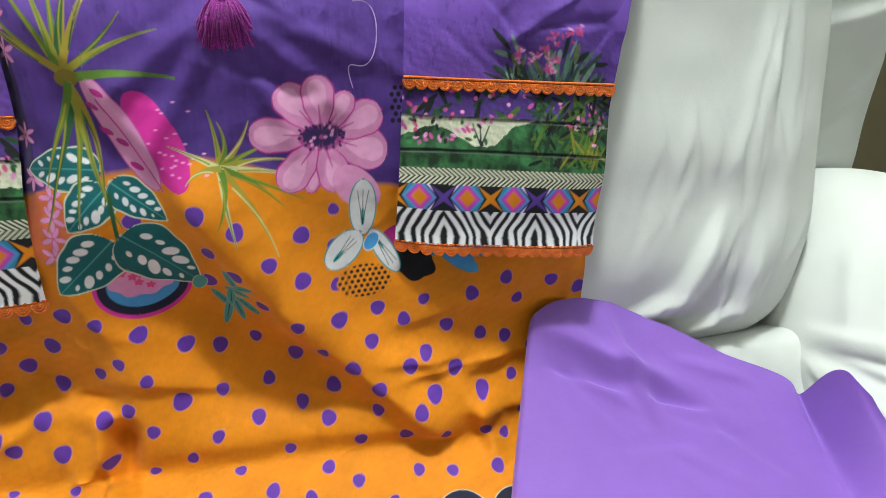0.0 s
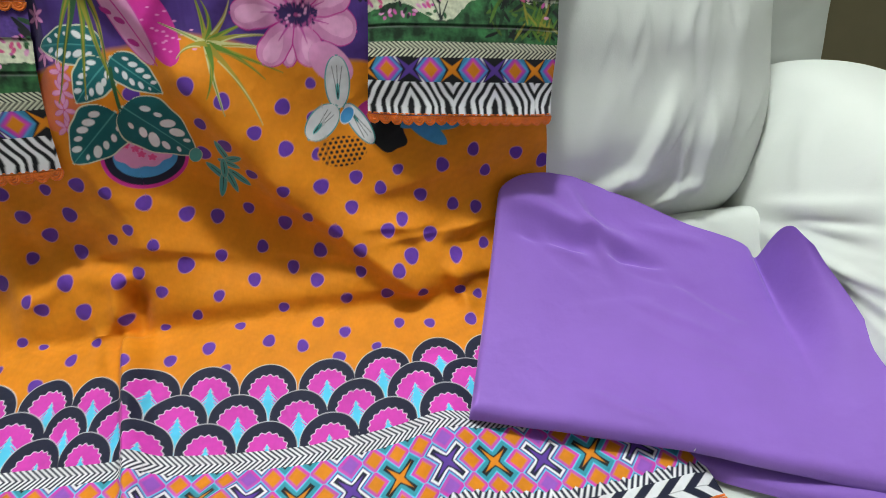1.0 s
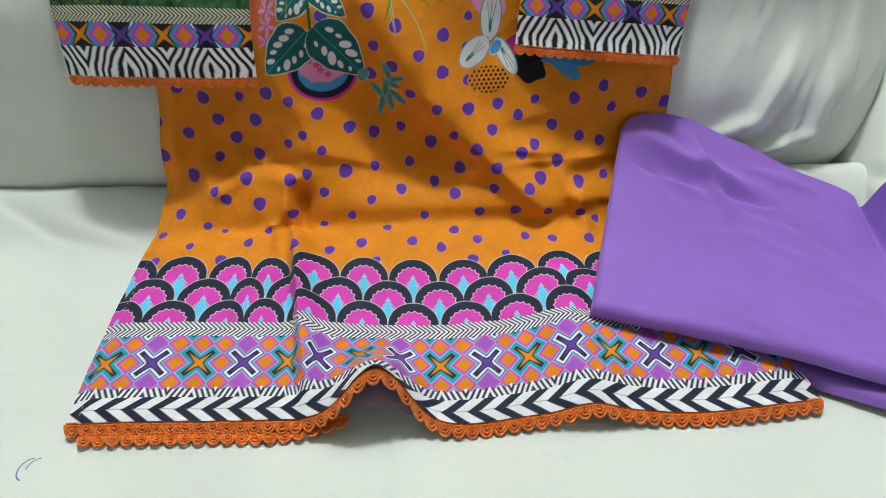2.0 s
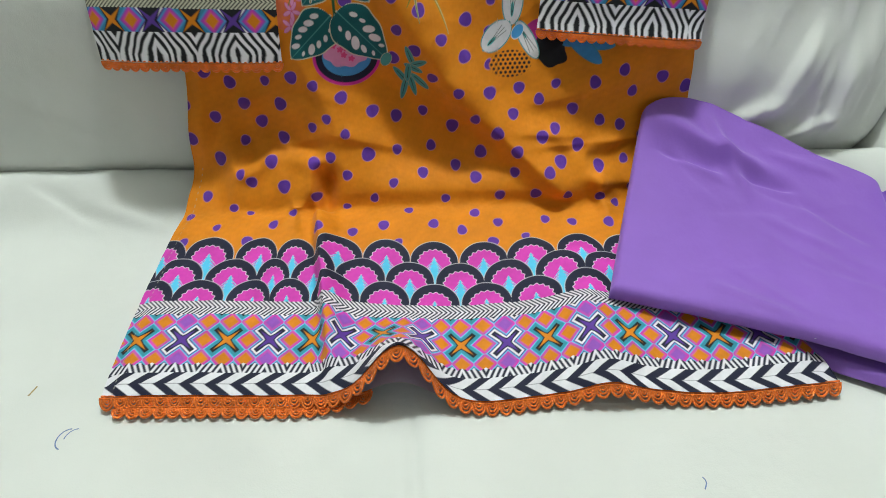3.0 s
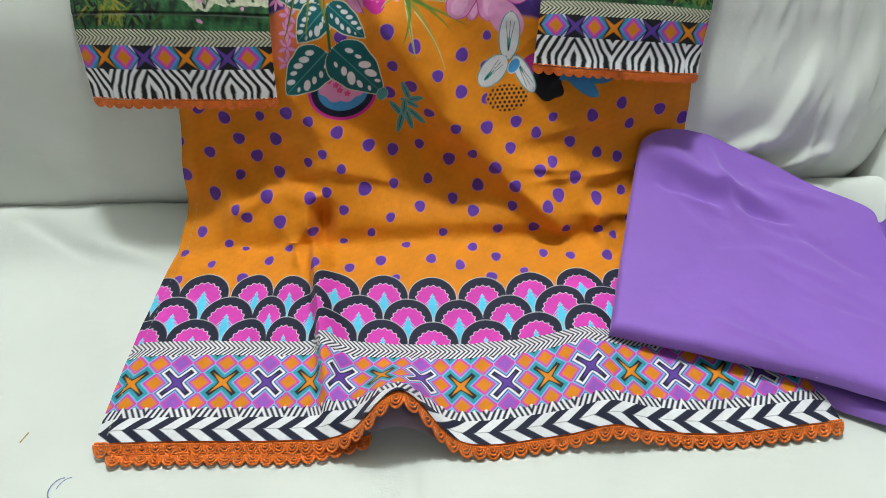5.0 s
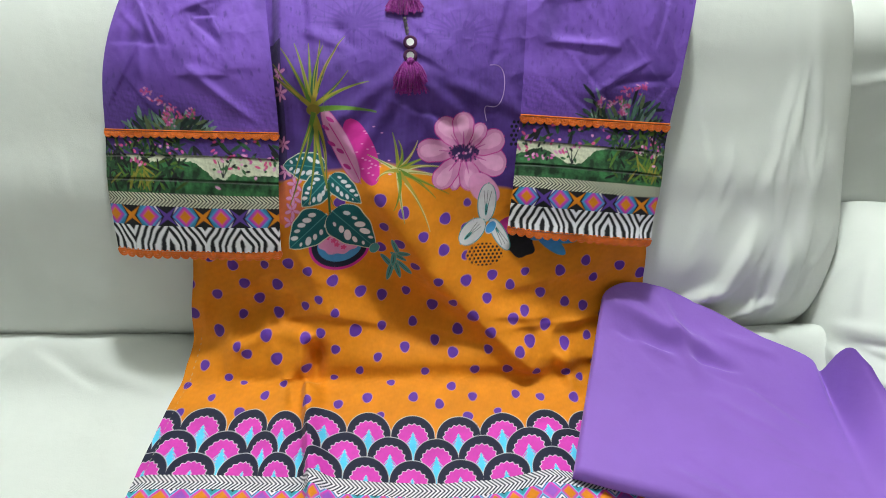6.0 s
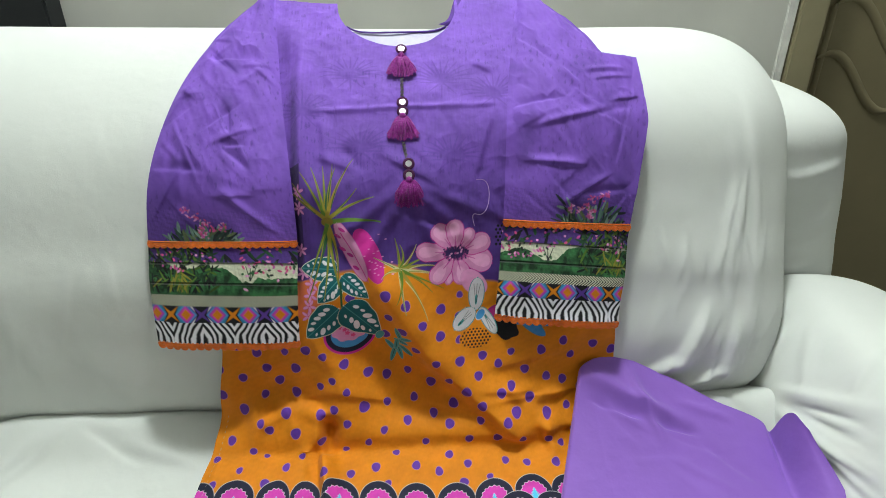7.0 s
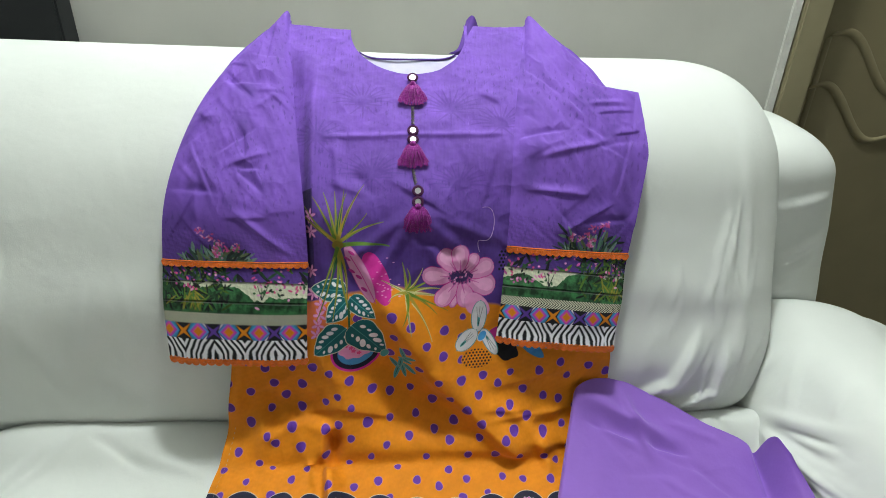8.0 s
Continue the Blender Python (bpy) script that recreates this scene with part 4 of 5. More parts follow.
    row = (w > 0.033) & (w <= 0.057)
    pitch = 0.0228 if side == 1 else 0.0220
    origin = -0.3515 if side == 1 else 0.1335
    i = np.round((x - origin) / pitch)
    dx, dv = x - origin - i * pitch, w - 0.045
    lat = np.empty_like(p.col)
    lat[:] = INK["black"]
    even = np.mod(i, 2) == 0
    star_i = np.where(even, i, i + np.sign(dx + 1e-9))
    violet = (np.mod(star_i, 4) == 2)[..., None]
    d = np.where(even, 1 - np.abs(dx) / pitch, np.abs(dx) / pitch) + np.abs(dv) / 0.0247
    for t0, t1, rr, soft in ((INK["teal"] * 0.6 + INK["blue"] * 0.5, INK["white"], 0.92, 0.06), (INK["teal"] * 0.6 + INK["blue"] * 0.5, INK["deep"] * 1.3, 0.80, 0.06),
                             (INK["blue"], INK["blue"], 0.70, 0.08), (INK["violet"], INK["violet"], 0.58, 0.10), (INK["pink"], INK["pink"], 0.48, 0.12), (INK["orange"], INK["orange"], 0.34, 0.14)):
        lat += (np.where(violet, t1, t0) - lat) * np.clip(0.5 - (d - rr) / soft, 0, 1)[..., None]
    sdx = x - origin - star_i * pitch
    a, b = np.abs(sdx + dv) * 0.7071, np.abs(sdx - dv) * 0.7071
    for t0, t1, long, wide in ((INK["black"], INK["black"], 0.0190, 0.0058), (INK["orange"], INK["deep"] * 1.5, 0.0165, 0.0030)):
        e = np.minimum(a / wide + b / long, b / wide + a / long)
        lat += (np.where(violet, t1, t0) - lat) * np.clip(0.5 - (e - 1) * wide / 0.0011, 0, 1)[..., None]
    p.col[row] = lat[row]
    zebra = w <= 0.033
    q = (x - origin) / (4 * pitch)
    off_star = np.abs(q - np.floor(q) - 0.5) * 4 * pitch
    low = step(0.016, 0.006, w)
    wave = off_star / 0.0092 + 0.62 * np.maximum(w, 0.008) / 0.0092 + 0.22 * smooth_noise(x, w, 68 + side, 2, 130.0) + 0.5 * low * tri(x / 0.031)
    tone = INK["black"] + (INK["white"] - INK["black"]) * stripes(wave, 0.52, 0.16)[..., None]
    p.col[zebra] = tone[zebra]
    return p.col


def shirt():
    thing = tagged(new("shirt"), "purple and orange printed cotton shirt laid out on the sofa", "shirt")
    n, k = 1100, 900
    u, v = np.meshgrid(np.linspace(0, 1, k), np.linspace(0, 1, n) ** 1.2)

    def left(s):
        return curve(s, (0.08, 0.134, 0.26, 0.345, 0.444, 0.53, 0.75, 1.16), (-0.436, -0.432, -0.424, -0.414, -0.397, -0.384, -0.36, -0.30))

    def right(s):
        return curve(s, (0.08, 0.127, 0.3, 0.45, 0.55, 0.75, 1.0, 1.16), (0.33, 0.324, 0.272, 0.25, 0.242, 0.22, 0.16, 0.11))

    def top(x):
        q = np.clip((x + 0.0975) / 0.0955, -1, 1)
        slope = curve(x, (-0.31, -0.243, -0.193, -0.002, 0.036, 0.12), (1.125, 1.118, 1.113, 1.128, 1.124, 1.13))
        return slope - (slope - 1.023) * np.sqrt(np.clip(1 - q * q, 0, 1))

    s0 = 0.12 + v
    x = left(s0) + u * (right(s0) - left(s0))
    s = hem_edge(x) + v * (top(x) - hem_edge(x))
    x = left(s) + u * (right(s) - left(s))
    edge = np.minimum(u, 1 - u) * 0.66
    off = folds(x, s) + 0.006 * step(0.0, 0.02, edge) + 0.004 - 0.006 * np.exp(-(s - hem_line(x)) / 0.03)
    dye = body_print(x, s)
    # pale stitches of the side seam
    seam = np.abs(u * (right(s) - left(s)) - 0.012) < 0.0006
    dye[seam & (np.mod(s, 0.0071) < 0.0030) & (s < 0.44)] *= 0.55
    dye[seam & (np.mod(s, 0.0071) < 0.0030) & (s < 0.44)] += INK["cream"] * 0.3
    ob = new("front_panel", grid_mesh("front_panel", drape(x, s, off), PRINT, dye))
    under(ob, thing)
    # the back of the shirt, its paler reverse showing in the neck
    bx, bv = x[::4, ::4], v[::4, ::4]
    q = np.clip((bx + 0.0975) / 0.0955, -1, 1)
    btop = top(bx) + np.where(np.abs(q) < 1, (1.069 + 0.035 * np.abs(q) ** 6 - top(bx)), 0) * step(1.0, 0.9, np.abs(q))
    bs = hem_line(bx) + 0.008 - 0.014 * step(-0.12, -0.24, bx) + bv * (btop - hem_line(bx))
    bf = folds(bx, bs)
    boff = np.minimum(np.maximum(bf * 0.45 - 0.006, -0.004), bf - 0.009) - 0.004 * step(0.98, 1.06, bs)
    under(new("back_panel", grid_mesh("back_panel", drape(bx, bs, boff), LINING)), thing)
    # dark binding along the back of the neck
    qx = np.linspace(-0.180, -0.016, 60)
    cx, turn = np.meshgrid(qx, np.linspace(0, 2 * np.pi, 8, endpoint=False), indexing="ij")
    cs = 1.069 + 0.035 * np.abs((cx + 0.0975) / 0.0955) ** 6
    rope = drape(cx, cs + 0.0016 * np.cos(turn), -0.009 + 0.0016 * np.sin(turn))
    under(new("neck_binding", grid_mesh("neck_binding", rope, PURPLE_CLOTH, closed_u=True)), thing)
    # the end of the neck band, folded up at the shoulder
    a, b = np.meshgrid(np.linspace(0, 1, 40), np.linspace(0, 1, 24), indexing="ij")
    cx = curve(a, (0, 0.35, 0.7, 1), (-0.030, -0.014, -0.003, 0.003)) + 0.021 * b
    cs = curve(a, (0, 0.35, 0.7, 1), (1.072, 1.084, 1.122, 1.146)) - 0.010 * b**2 * a
    lift = 0.004 + 0.016 * np.sin(np.pi * b) * a - 0.006 * b
    under(new("neck_band", grid_mesh("neck_band", drape(cx, cs, lift), PURPLE_CLOTH)), thing)
    return thing


SHIRT = shirt()


def lace(name, x, s, off, parent, size=0.0125, turn=-1, label="scalloped orange lace", droop=0.0):
    """A strip of looped lace along a line on the cloth; it hangs towards lower s."""
    length = np.concatenate([[0], np.cumsum(np.hypot(np.diff(x), np.diff(s)))])
    count = max(3, int(round(length[-1] / size)))
    step_ = length[-1] / count
    verts, faces = [], []

    def tube(px, ps, po, rad):
        base, m, sides = len(verts), len(px), 5
        for k in range(m):
            a, b = max(k - 1, 0), min(k + 1, m - 1)
            tx, ts = px[b] - px[a], ps[b] - ps[a]
            l = math.hypot(tx, ts) + 1e-9
            for j in range(sides):
                q = 2 * math.pi * j / sides
                verts.append((px[k] - ts / l * rad * math.cos(q), ps[k] + tx / l * rad * math.cos(q), po[k] + rad * math.sin(q)))
        for k in range(m - 1):
            for j in range(sides):
                faces.append((base + k * sides + j, base + k * sides + (j + 1) % sides, base + (k + 1) * sides + (j + 1) % sides, base + (k + 1) * sides + j))

    r = random.Random(len(x) + count)
    at = lambda l: (float(np.interp(l, length, x)), float(np.interp(l, length, s)), float(np.interp(l, length, off)))
    for c in range(count):
        mid = (c + 0.5) * step_
        lift = r.uniform(-0.0008, 0.0012)
        for rad, thick in ((0.50, 0.0015), (0.34, 0.0013), (0.19, 0.0012), (0.07, 0.0013)):
            px, ps, po = [], [], []
            for k in range(11):
                q = math.pi * k / 10
                x0, s0, o0 = at(mid - rad * step_ * math.cos(q))
                px.append(x0), ps.append(s0 + turn * (0.0015 + rad * step_ * 1.45 * math.sin(q))), po.append(o0 + lift * math.sin(q) - droop * 2 * rad * math.sin(q))
            tube(px, ps, po, thick)
    for shift, thick in ((0.0005, 0.0012), (-0.002, 0.0010)):
        ls = np.linspace(0, length[-1], count * 5)
        pts = [at(l) for l in ls]
        tube([p[0] for p in pts], [p[1] + turn * -shift for p in pts], [p[2] + 0.0004 * math.sin(40 * k) for k, p in enumerate(pts)], thick)
    v = np.array(verts)
    me = bpy.data.meshes.new(name)
    me.from_pydata(drape(v[:, 0], v[:, 1], v[:, 2]).tolist(), [], faces)
    me.polygons.foreach_set("use_smooth", np.ones(len(me.polygons), dtype=bool))
    me.materials.append(LACE_THREAD)
    return tagged(under(new(name, me), parent), label)


hx = np.linspace(-0.430, 0.322, 300)
lace("hem_lace", hx, hem_edge(hx), folds(hx, hem_edge(hx)) + 0.002, SHIRT, 0.0138, droop=0.006)
hx = np.linspace(-0.415, -0.15, 160)
lace("back_hem_lace", hx, hem_line(hx) + 0.006 - 0.016 * step(-0.12, -0.24, hx), np.maximum(folds(hx, hem_line(hx)) * 0.4 - 0.003, -0.005), SHIRT, 0.0138)


def sleeve(name, inner, outer, cuff, side):
    n, k = 560, 230
    u, v = np.meshgrid(np.linspace(0, 1, k), np.linspace(0, 1, n) ** 1.15)
    s = cuff[0] + v * (1.14 - cuff[0])
    x = inner(s) + u * (outer(s) - inner(s))
    s = s + (cuff[1] - cuff[0]) * u * (1 - v)
    w = s - (cuff[0] + (cuff[1] - cuff[0]) * u)

    def lift(x, s, u, w):
        puff = 1 - np.abs(2 * u - 1) ** 4
        o = 0.010 + 0.012 * puff + 0.0022 * smooth_noise(x, s, 31 + side, 3, 22.0) * puff
        # crumples of the upper sleeve
        crumple = smooth_noise(x * 1.4 + s * 0.5, s * 0.9 - x * 0.4, 35 + side, 4, 38.0)
        o = o + 0.0014 * (0.6 - np.abs(smooth_noise(x, s, 37 + side, 2, 60.0))) * step(0.16, 0.24, w) * puff
        o = o + 0.0020 * (1 - 2 * np.abs(crumple)) * step(0.17, 0.30, w) * puff
        for k in range(60):
            q = random.Random(200 + 70 * side + k)
            x0, s0, a, far = q.uniform(-0.48, -0.25) if side == 1 else q.uniform(0.04, 0.29), q.uniform(0.75, 1.06), q.uniform(-0.9, 0.9) + (0 if k % 3 else 1.5), q.uniform(0.03, 0.09)
            o = o + ridge(x, s, (x0, s0), (x0 + far * math.cos(a), s0 + far * math.sin(a)), q.uniform(0.0022, 0.0048), q.uniform(0.005, 0.010), q.uniform(-0.0036, 0.0046)) * puff
        # stitched pleats
        for line in (0.0885, 0.1175):
            o = o + 0.0016 * np.exp(-np.clip((w - line) / 0.012, 0, 9)) * (w > line)
        o = o - 0.020 * step(-0.06, 0.06, x) * step(0.52, 0.60, s) * step(0.90, 0.80, s)
        low = folds(x, s) + 0.014
        return np.where(low > o, low + 0.25 * (o - low) * np.exp(-np.clip((low - o) / 0.004, 0, 20)), o)

    top = drape(x, s, lift(x, s, u, w))
    ob = new(name, grid_mesh(name, top, PRINT, sleeve_print(x, s, w, u, side)))
    under(ob, SHIRT)
    # the under layer of the flattened tube
    under(new("sleeve_underside", grid_mesh("sleeve_underside", drape(inner(s) + (0.03 + 0.94 * u) * (outer(s) - inner(s)), s + 0.004, 0.006 - 0.004 * np.abs(2 * u - 1) - 0.020 * step(-0.06, 0.06, x) * step(0.52, 0.60, s) * step(0.90, 0.80, s))[::5, ::5], PURPLE_CLOTH)), ob)
    for where, label in ((0.0, "orange lace on the cuff"), (0.152, "orange lace round the sleeve")):
        row = int(np.argmin(np.abs(w[:, k // 2] - where)))
        lx, ls, lu, lw = x[row], s[row], u[row], w[row]
        lace("cuff_lace" if where == 0 else "sleeve_lace", lx, ls, lift(lx, ls, lu, lw) + (0.001 if where else -0.001), ob, 0.0115 if where == 0 else 0.0105, -1, label)
    return ob


sleeve("sleeve", lambda s: curve(s, (0.55, 0.77, 0.95, 1.15), (-0.259, -0.256, -0.276, -0.296)),
       lambda s: curve(s, (0.55, 0.72, 0.78, 0.85, 1.026, 1.15), (-0.469, -0.474, -0.469, -0.457, -0.390, -0.296)), (0.561, 0.57), 1)
sleeve("sleeve", lambda s: curve(s, (0.56, 0.73, 0.906, 1.15), (0.041, 0.058, 0.068, 0.105)),
       lambda s: np.interp(s, (0.56, 0.714, 0.889, 0.995, 1.005, 1.04, 1.15), (0.237, 0.254, 0.284, 0.279, 0.226, 0.205, 0.106)), (0.587, 0.569), 2)


def tassel(parent, s_top, beads, s_tie, spread, x0):
    """Two little rimmed mirrors over a bunch of threads."""
    thing = tagged(under(new("tassel"), parent), "magenta thread tassel with small round mirrors")
    place = lambda x, s, o: Vector(drape(np.array([x]), np.array([s]), np.array([o]))[0])
    for s in beads:
        c, up, n = place(x0, s, 0.016), place(x0, s + 0.004, 0.016) - place(x0, s, 0.016), place(x0, s, 0.020) - place(x0, s, 0.016)
        up, n = up.normalized(), n.normalized()
        m = Matrix((Vector((1, 0, 0)), up, n)).transposed().to_4x4()
        m.translation = c
        bm = bmesh.new()
        for k in range(24):
            for j in range(8):
                q, w = 2 * math.pi * k / 24, 2 * math.pi * j / 8
                rr = 0.0064 + 0.0024 * math.cos(w) + 0.0003 * (k % 2)
                bm.verts.new((rr * math.cos(q), rr * math.sin(q), 0.0019 * math.sin(w)))
        bm.verts.ensure_lookup_table()
        for k in range(24):
            for j in range(8):
                bm.faces.new([bm.verts[a % 24 * 8 + b % 8] for a, b in ((k, j), (k + 1, j), (k + 1, j + 1), (k, j + 1))])
        bm.transform(m)
        part("rim", bm, RIM_THREAD, thing, "plum thread rim")
        bm = bmesh.new()
        bmesh.ops.create_cone(bm, cap_ends=True, segments=24, radius1=0.0056, radius2=0.0050, depth=0.0014)
        bm.transform(m @ Matrix.Translation((0, 0, 0.0006)))
        glass = part("mirror", bm, MIRROR, thing, "small round mirror")
        glass.data.polygons.foreach_set("use_smooth", [False] * len(glass.data.polygons))
    r = random.Random(int(s_tie * 1000))
    curve_data = bpy.data.curves.new("threads", "CURVE")
    curve_data.dimensions, curve_data.bevel_depth, curve_data.bevel_resolution = "3D", 0.0008, 1
    for k in range(130):
        a = r.uniform(-1, 1)
        deep = r.uniform(0.2, 1.0)
        sp = curve_data.splines.new("POLY")
        sp.points.add(5)
        length = 0.037 * r.uniform(0.8, 1.05)
        for i in range(6):
            q = i / 5
            flare = a * spread * (0.25 + 0.75 * q**0.8) + 0.0012 * math.sin(5 * q + k)
            bulge = (0.006 + 0.008 * math.sin(math.pi * min(1, q * 1.1)) * math.sqrt(max(0, 1 - a * a)) * deep)
            p = place(x0 + flare, s_tie - q * length * (1 - 0.12 * a * a), 0.010 + bulge)
            sp.points[i].co = (*p, 1)
    tmp = bpy.data.objects.new("threads", curve_data)
    me = bpy.data.meshes.new_from_object(tmp)
    bpy.data.objects.remove(tmp)
    me.materials.clear()
    me.materials.append(TASSEL_THREAD)
    under(new("threads", me), thing)
    # knot over the threads
    bm = bmesh.new()
    bmesh.ops.create_uvsphere(bm, u_segments=16, v_segments=10, radius=0.0055)
    for v in bm.verts:
        v.co *= 1 + 0.08 * math.sin(9 * math.atan2(v.co.y, v.co.x))
    bm.transform(Matrix.Translation(place(x0, s_tie, 0.016)))
    part("knot", bm, TASSEL_THREAD, thing)
    return thing


def braid(parent, x0, s0, x1, s1):
    verts, faces = [], []
    for strand in range(2):
        base = len(verts)
        for k in range(40):
            q = k / 39
            ph = q * 16 + strand * math.pi
            p = drape(np.array([x0 + (x1 - x0) * q + 0.0016 * math.cos(ph)]), np.array([s0 + (s1 - s0) * q]), np.array([0.0135 + 0.0012 * math.sin(ph)]))[0]
            for j in range(6):
                w = 2 * math.pi * j / 6
                verts.append((p[0] + 0.0013 * math.cos(w), p[1] - 0.0013 * math.sin(w), p[2]))
        for k in range(39):
            for j in range(6):
                faces.append((base + k * 6 + j, base + k * 6 + (j + 1) % 6, base + k * 6 + 6 + (j + 1) % 6, base + k * 6 + 6 + j))
    me = bpy.data.meshes.new("braided_cord")
    me.from_pydata(verts, [], faces)
    me.materials.append(CORD)
    tagged(under(new("braided_cord", me), parent), "grey and gold braided cord")


tassel(SHIRT, 1.012, (1.012,), 0.999, 0.023, -0.091)
braid(SHIRT, -0.091, 0.96, -0.091, 0.93)
tassel(SHIRT, 0.918, (0.918, 0.903), 0.895, 0.024, -0.091)
braid(SHIRT, -0.091, 0.856, -0.087, 0.832)
tassel(SHIRT, 0.824, (0.823, 0.807), 0.800, 0.028, -0.084)



def trousers():
    thing = tagged(new("trousers"), "folded plain purple cotton trousers lying over the shirt hem", "trousers")
    u, v = np.meshgrid(np.linspace(0, 1, 320), np.linspace(0, 1, 240))

    def leg(u, v, drop, seed):
        bx, by = curve(u, (0, 0.25, 0.5, 0.75, 1), (0.106, 0.191, 0.294, 0.379, 0.462)), curve(u, (0, 0.25, 0.5, 0.75, 1), (0.303, 0.273, 0.239, 0.205, 0.172))
        tx = curve(u, (0, 0.1, 0.2, 0.4, 0.6, 0.85, 0.93, 1), (0.183, 0.215, 0.258, 0.338, 0.404, 0.488, 0.497, 0.508))
        ty = curve(u, (0, 0.1, 0.2, 0.4, 0.6, 0.85, 0.93, 1), (0.528, 0.542, 0.549, 0.531, 0.504, 0.466, 0.444, 0.405))
        x, y = bx + v * (tx - bx), by + v * (ty - by)
        x = x + 0.040 * u**6 * np.sin(np.pi * v)
        z = curve(y, (0.1, 0.3, 0.4, 0.47, 0.54, 0.6), (0.464, 0.489, 0.511, 0.543, 0.588, 0.64))
        z = z - 0.045 * np.clip((x - 0.2) / 0.3, 0, 1.3) * np.clip((y - 0.2) / 0.3, 0, 1)
        z = z + 0.0022 * smooth_noise(x, y, seed, 4, 16.0) + 0.0016 * (0.6 - np.abs(smooth_noise(x, y, seed + 1, 3, 34.0)))
        for k in range(18):
            q = random.Random(300 + k)
            x0, y0, a = q.uniform(0.2, 0.46), q.uniform(0.30, 0.50), q.uniform(-0.8, 0.5)
            z = z + ridge(x, y, (x0, y0), (x0 + 0.08 * math.cos(a), y0 + 0.08 * math.sin(a)), 0.006, 0.009, q.uniform(-0.0034, 0.0042))
        # creases near the waist end and the raised corner by the arm
        z = z + 0.010 * np.exp(-(((x - 0.21) / 0.06) ** 2) - ((y - 0.53) / 0.04) ** 2)
        z = z + ridge(x, y, (0.20, 0.515), (0.34, 0.465), 0.008, 0.016, 0.011) + ridge(x, y, (0.20, 0.49), (0.27, 0.47), 0.006, 0.012, -0.008)
        z = z + ridge(x, y, (0.27, 0.53), (0.30, 0.44), 0.008, 0.012, 0.009) + ridge(x, y, (0.30, 0.46), (0.36, 0.45), 0.005, 0.01, -0.007)
        z = z + (0.008 if drop == 0 else -0.006) * np.exp(-((v / 0.2) ** 2)) * np.sin(np.pi * np.clip(u * 1.15, 0, 1))
        z = z + 0.072 * step(0.85, 0.96, u) * v**1.5 - 0.010 * np.exp(-(((u - 0.87) / 0.03) ** 2)) * v**2
        e = np.minimum(u * 0.40, v * 0.25)
        r = 0.009
        z = z - (r - np.sqrt(np.clip(r * r - np.clip(r - e, 0, r) ** 2, 0, None))) * 1.2 - drop
        return np.stack([x, y, z], -1)

    ob = under(new("upper_leg", grid_mesh("upper_leg", leg(u, v, 0.0, 41), TROUSER_CLOTH)), thing)
    # the leg below it, slipped out past the fold at its lower end
    p = leg(u, v, 0.016, 43)[::2, ::2]
    uu, vv = u[::2, ::2], v[::2, ::2]
    p[..., 1] += (0.026 * step(0.60, 0.40, uu) - 0.020 * step(0.45, 0.8, uu)) * (1 - vv)
    p[..., 0] += 0.02 * (1 - uu) ** 4
    p[..., 0] += 0.012 * step(0.45, 0.8, uu) * (1 - vv)
    p[..., 2] -= 0.006 * np.sin(np.pi * np.clip((uu - 0.4) / 0.4, 0, 1)) * (1 - vv) ** 4
    under(new("lower_leg", grid_mesh("lower_leg", p, TROUSER_CLOTH)), thing)
    # turned-under edge of the fold
    w = np.linspace(0, 1, 14)
    U, W = np.meshgrid(np.linspace(0, 1, 200), w)
    first = leg(np.linspace(0, 1, 200)[None], np.zeros((1, 200)), 0.0, 41)[0]
    roll = first[None].repeat(14, 0)
    roll[..., 1] += 0.010 * W - 0.004 * np.sin(np.pi * W)
    roll[..., 2] -= 0.008 * np.sin(W * np.pi / 2)
    under(new("fold_edge", grid_mesh("fold_edge", roll, TROUSER_CLOTH)), thing)
    # a loose white thread end on the fold
    bm = bmesh.new()
    q = Vector(first[104])
    for k in range(7):
        for j in range(5):
            a = 2 * math.pi * j / 5
            bm.verts.new((q.x - 0.001 * k + 0.0007 * math.cos(a), q.y - 0.001 * k, q.z + 0.001 + 0.0012 * k + 0.0007 * math.sin(a)))
    bm.verts.ensure_lookup_table()
    for k in range(6):
        for j in range(5):
            bm.faces.new([bm.verts[k * 5 + j], bm.verts[k * 5 + (j + 1) % 5], bm.verts[k * 5 + 5 + (j + 1) % 5], bm.verts[k * 5 + 5 + j]])
    part("loose_thread", bm, SOFA_CLOTH, thing, "loose white thread end")
    return thing


trousers()


# ---- small things ----
tagged(box("board", (-1.30, 1.012, 0.0), (-0.758, 1.072, 1.75), BLACK, None, 0.004), "black flat board leaning on the wall behind the sofa", "board")


def seat_height(x, y):
    q = np.linspace(0.12, 0.9, 200)
    cy, cz = curve(q, SEAT_KEY, SEAT_Y), curve(q, SEAT_KEY, SEAT_Z)
    return float(np.interp(y, cy, cz)) + 0.0022 * float(smooth_noise(np.array([x]), np.array([y]), 5, 4, 11.0)[0])


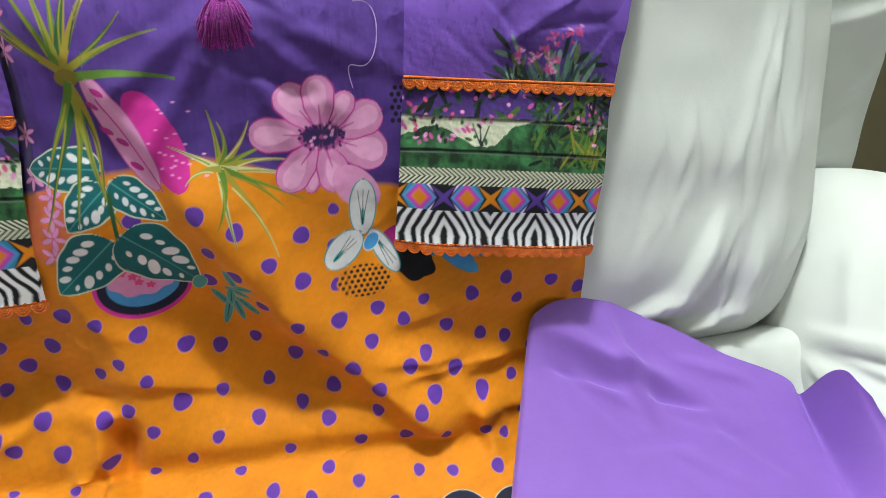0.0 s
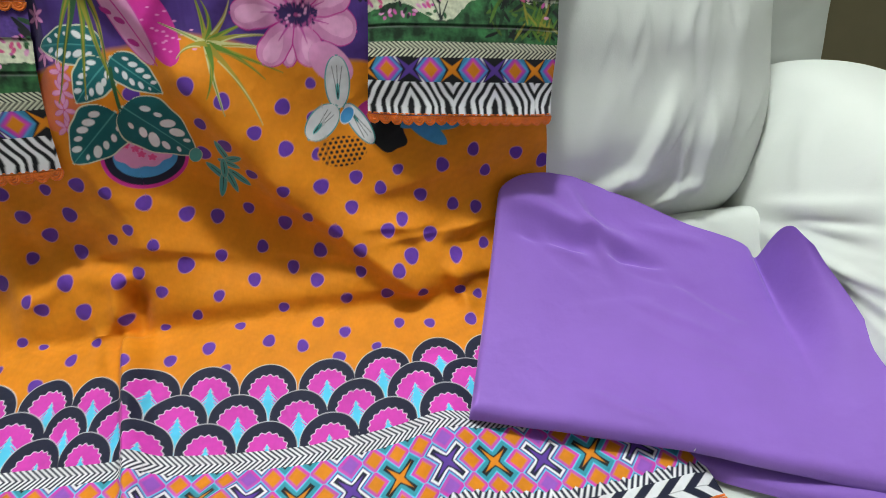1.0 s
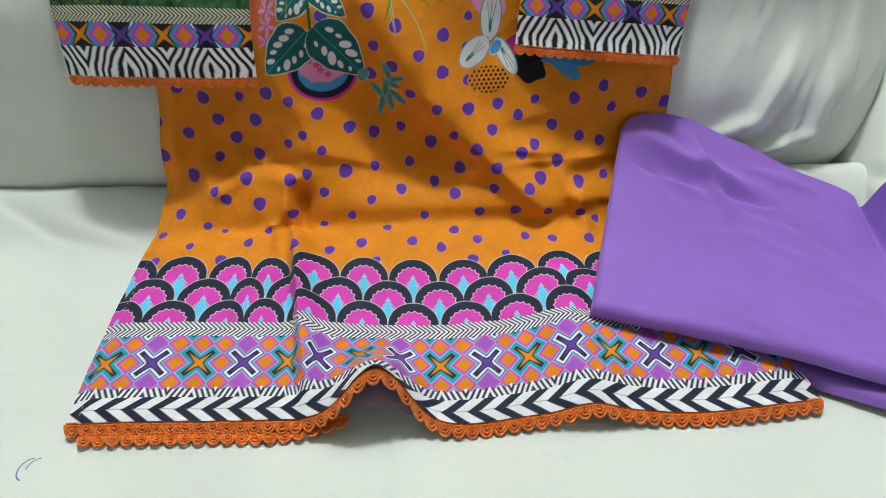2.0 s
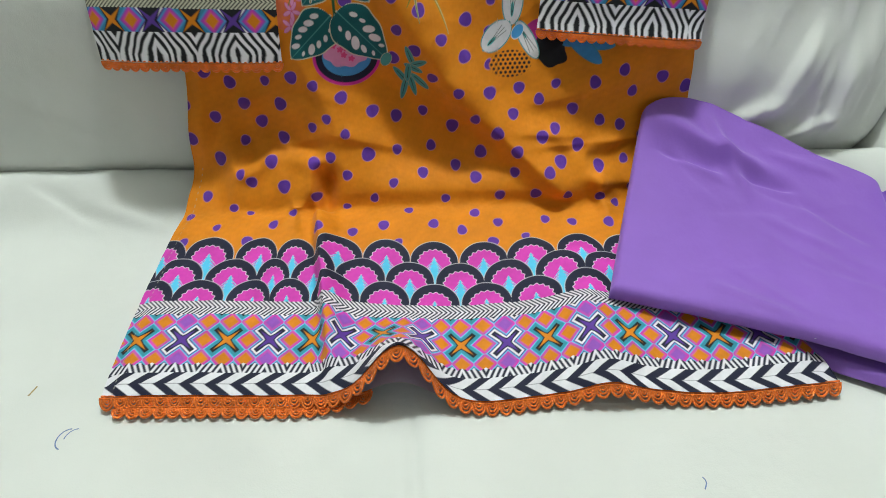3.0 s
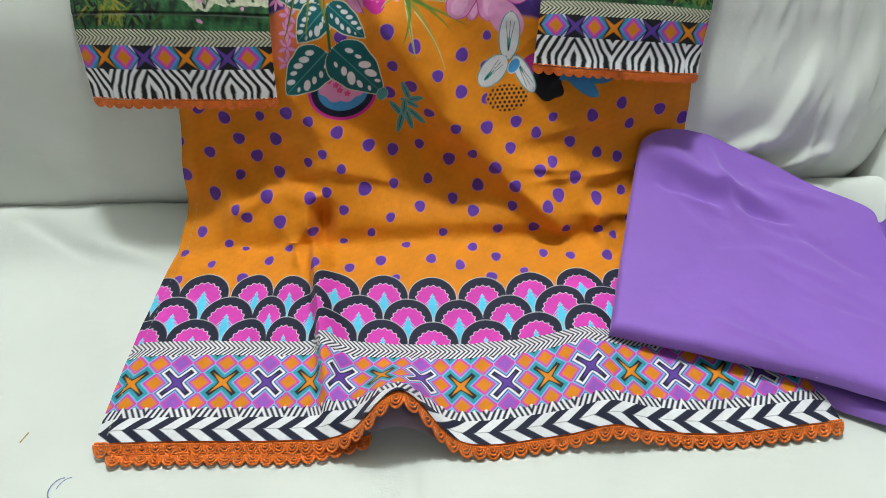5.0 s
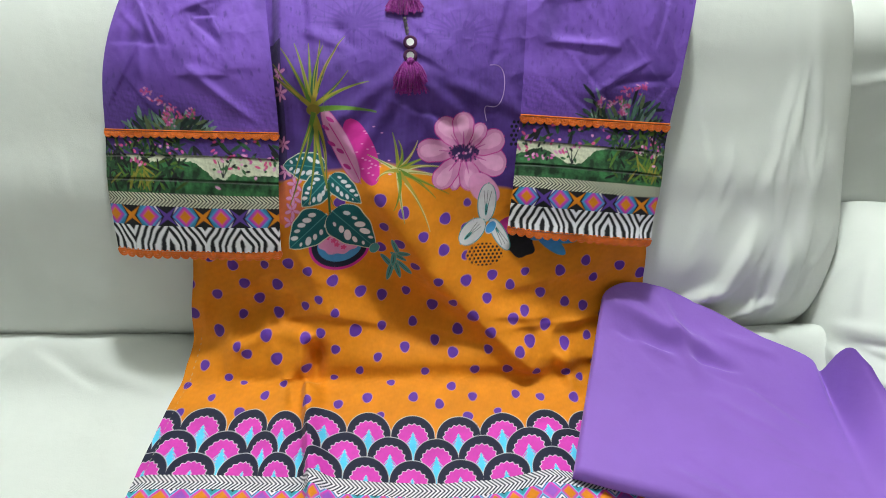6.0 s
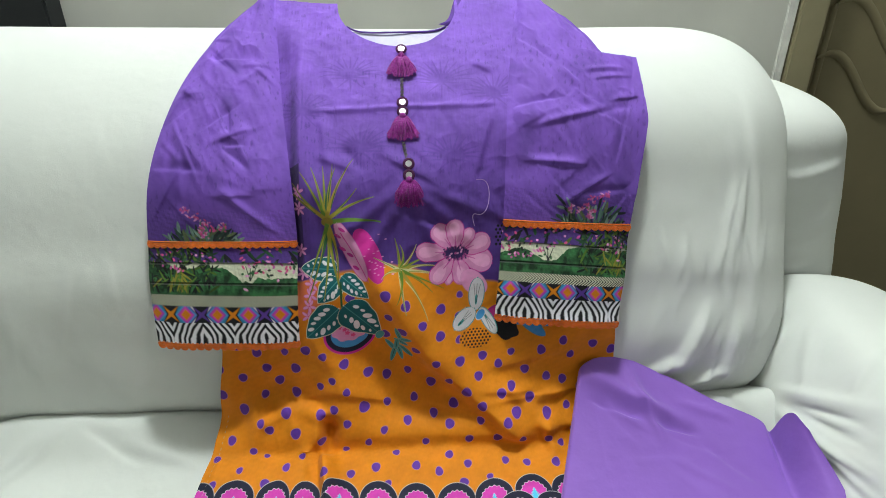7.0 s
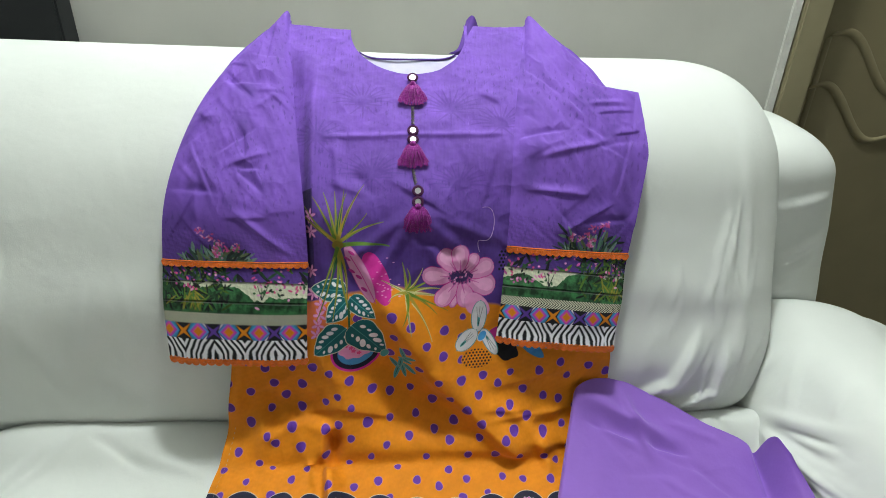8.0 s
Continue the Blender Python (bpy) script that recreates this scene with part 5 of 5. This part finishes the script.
def line_on_seat(name, pts, wide, mat, label, parent):
    """A thin stroke lying on the seat cover."""
    bm = bmesh.new()
    rows = []
    for k, (x, y) in enumerate(pts):
        a, b = pts[max(k - 1, 0)], pts[min(k + 1, len(pts) - 1)]
        dx, dy = b[0] - a[0], b[1] - a[1]
        l = math.hypot(dx, dy) + 1e-9
        rows.append([bm.verts.new((x + sgn * dy / l * wide, y - sgn * dx / l * wide, seat_height(x, y) + 0.0006)) for sgn in (-1, 1)])
    for a, b in zip(rows, rows[1:]):
        bm.faces.new((a[0], b[0], b[1], a[1]))
    return part(name, bm, mat, parent, label)


PEN = material("faded_blue_ink", tuple(lin(120, 140, 180)), 0.8, 0.3, 300.0, 0.0, 500.0)
RUST = material("brown_stain", tuple(lin(170, 150, 110)), 0.9, 0.3, 300.0, 0.0, 500.0)
SOFA = bpy.data.objects["sofa"]
arc = [(-0.452 - 0.010 * math.sin(a), 0.172 + 0.012 * math.cos(a)) for a in np.linspace(0.0, 2.9, 12)]
line_on_seat("pen_mark", arc, 0.0007, PEN, "small blue pen mark", SOFA)
line_on_seat("pen_mark", [(x + 0.007, y) for x, y in arc[:7]], 0.0006, PEN, "small blue pen mark", SOFA)
line_on_seat("pen_mark", [(0.155 + 0.002 * math.sin(k), 0.112 - 0.003 * k) for k in range(5)], 0.0006, PEN, "small blue pen mark", SOFA)
line_on_seat("stain", [(-0.517 + 0.001 * k, 0.226 + 0.003 * k) for k in range(5)], 0.0010, RUST, "small brown stain", SOFA)

# loose thread curling on the shirt front
THREAD = material("loose_lilac_thread", tuple(lin(200, 170, 214)), 0.8, 0.1, 300.0, 0.0, 500.0)
verts, faces = [], []
for k in range(60):
    q = k / 59
    lx, ls = 0.018 + 0.016 * math.sin(5.2 * q) + 0.010 * q, 0.800 - 0.075 * q + 0.010 * math.sin(9 * q)
    lo = float(folds(np.array([lx]), np.array([ls]))[0]) + 0.0115
    c = drape(np.array([lx]), np.array([ls]), np.array([lo]))[0]
    for j in range(4):
        verts.append((c[0] + 0.0005 * math.cos(j * 1.5708), c[1], c[2] + 0.0005 * math.sin(j * 1.5708)))
for k in range(59):
    for j in range(4):
        faces.append((k * 4 + j, k * 4 + (j + 1) % 4, k * 4 + 4 + (j + 1) % 4, k * 4 + 4 + j))
me = bpy.data.meshes.new("loose_thread")
me.from_pydata(verts, [], faces)
me.materials.append(THREAD)
tagged(under(new("loose_thread", me), SHIRT), "curling loose lilac thread")
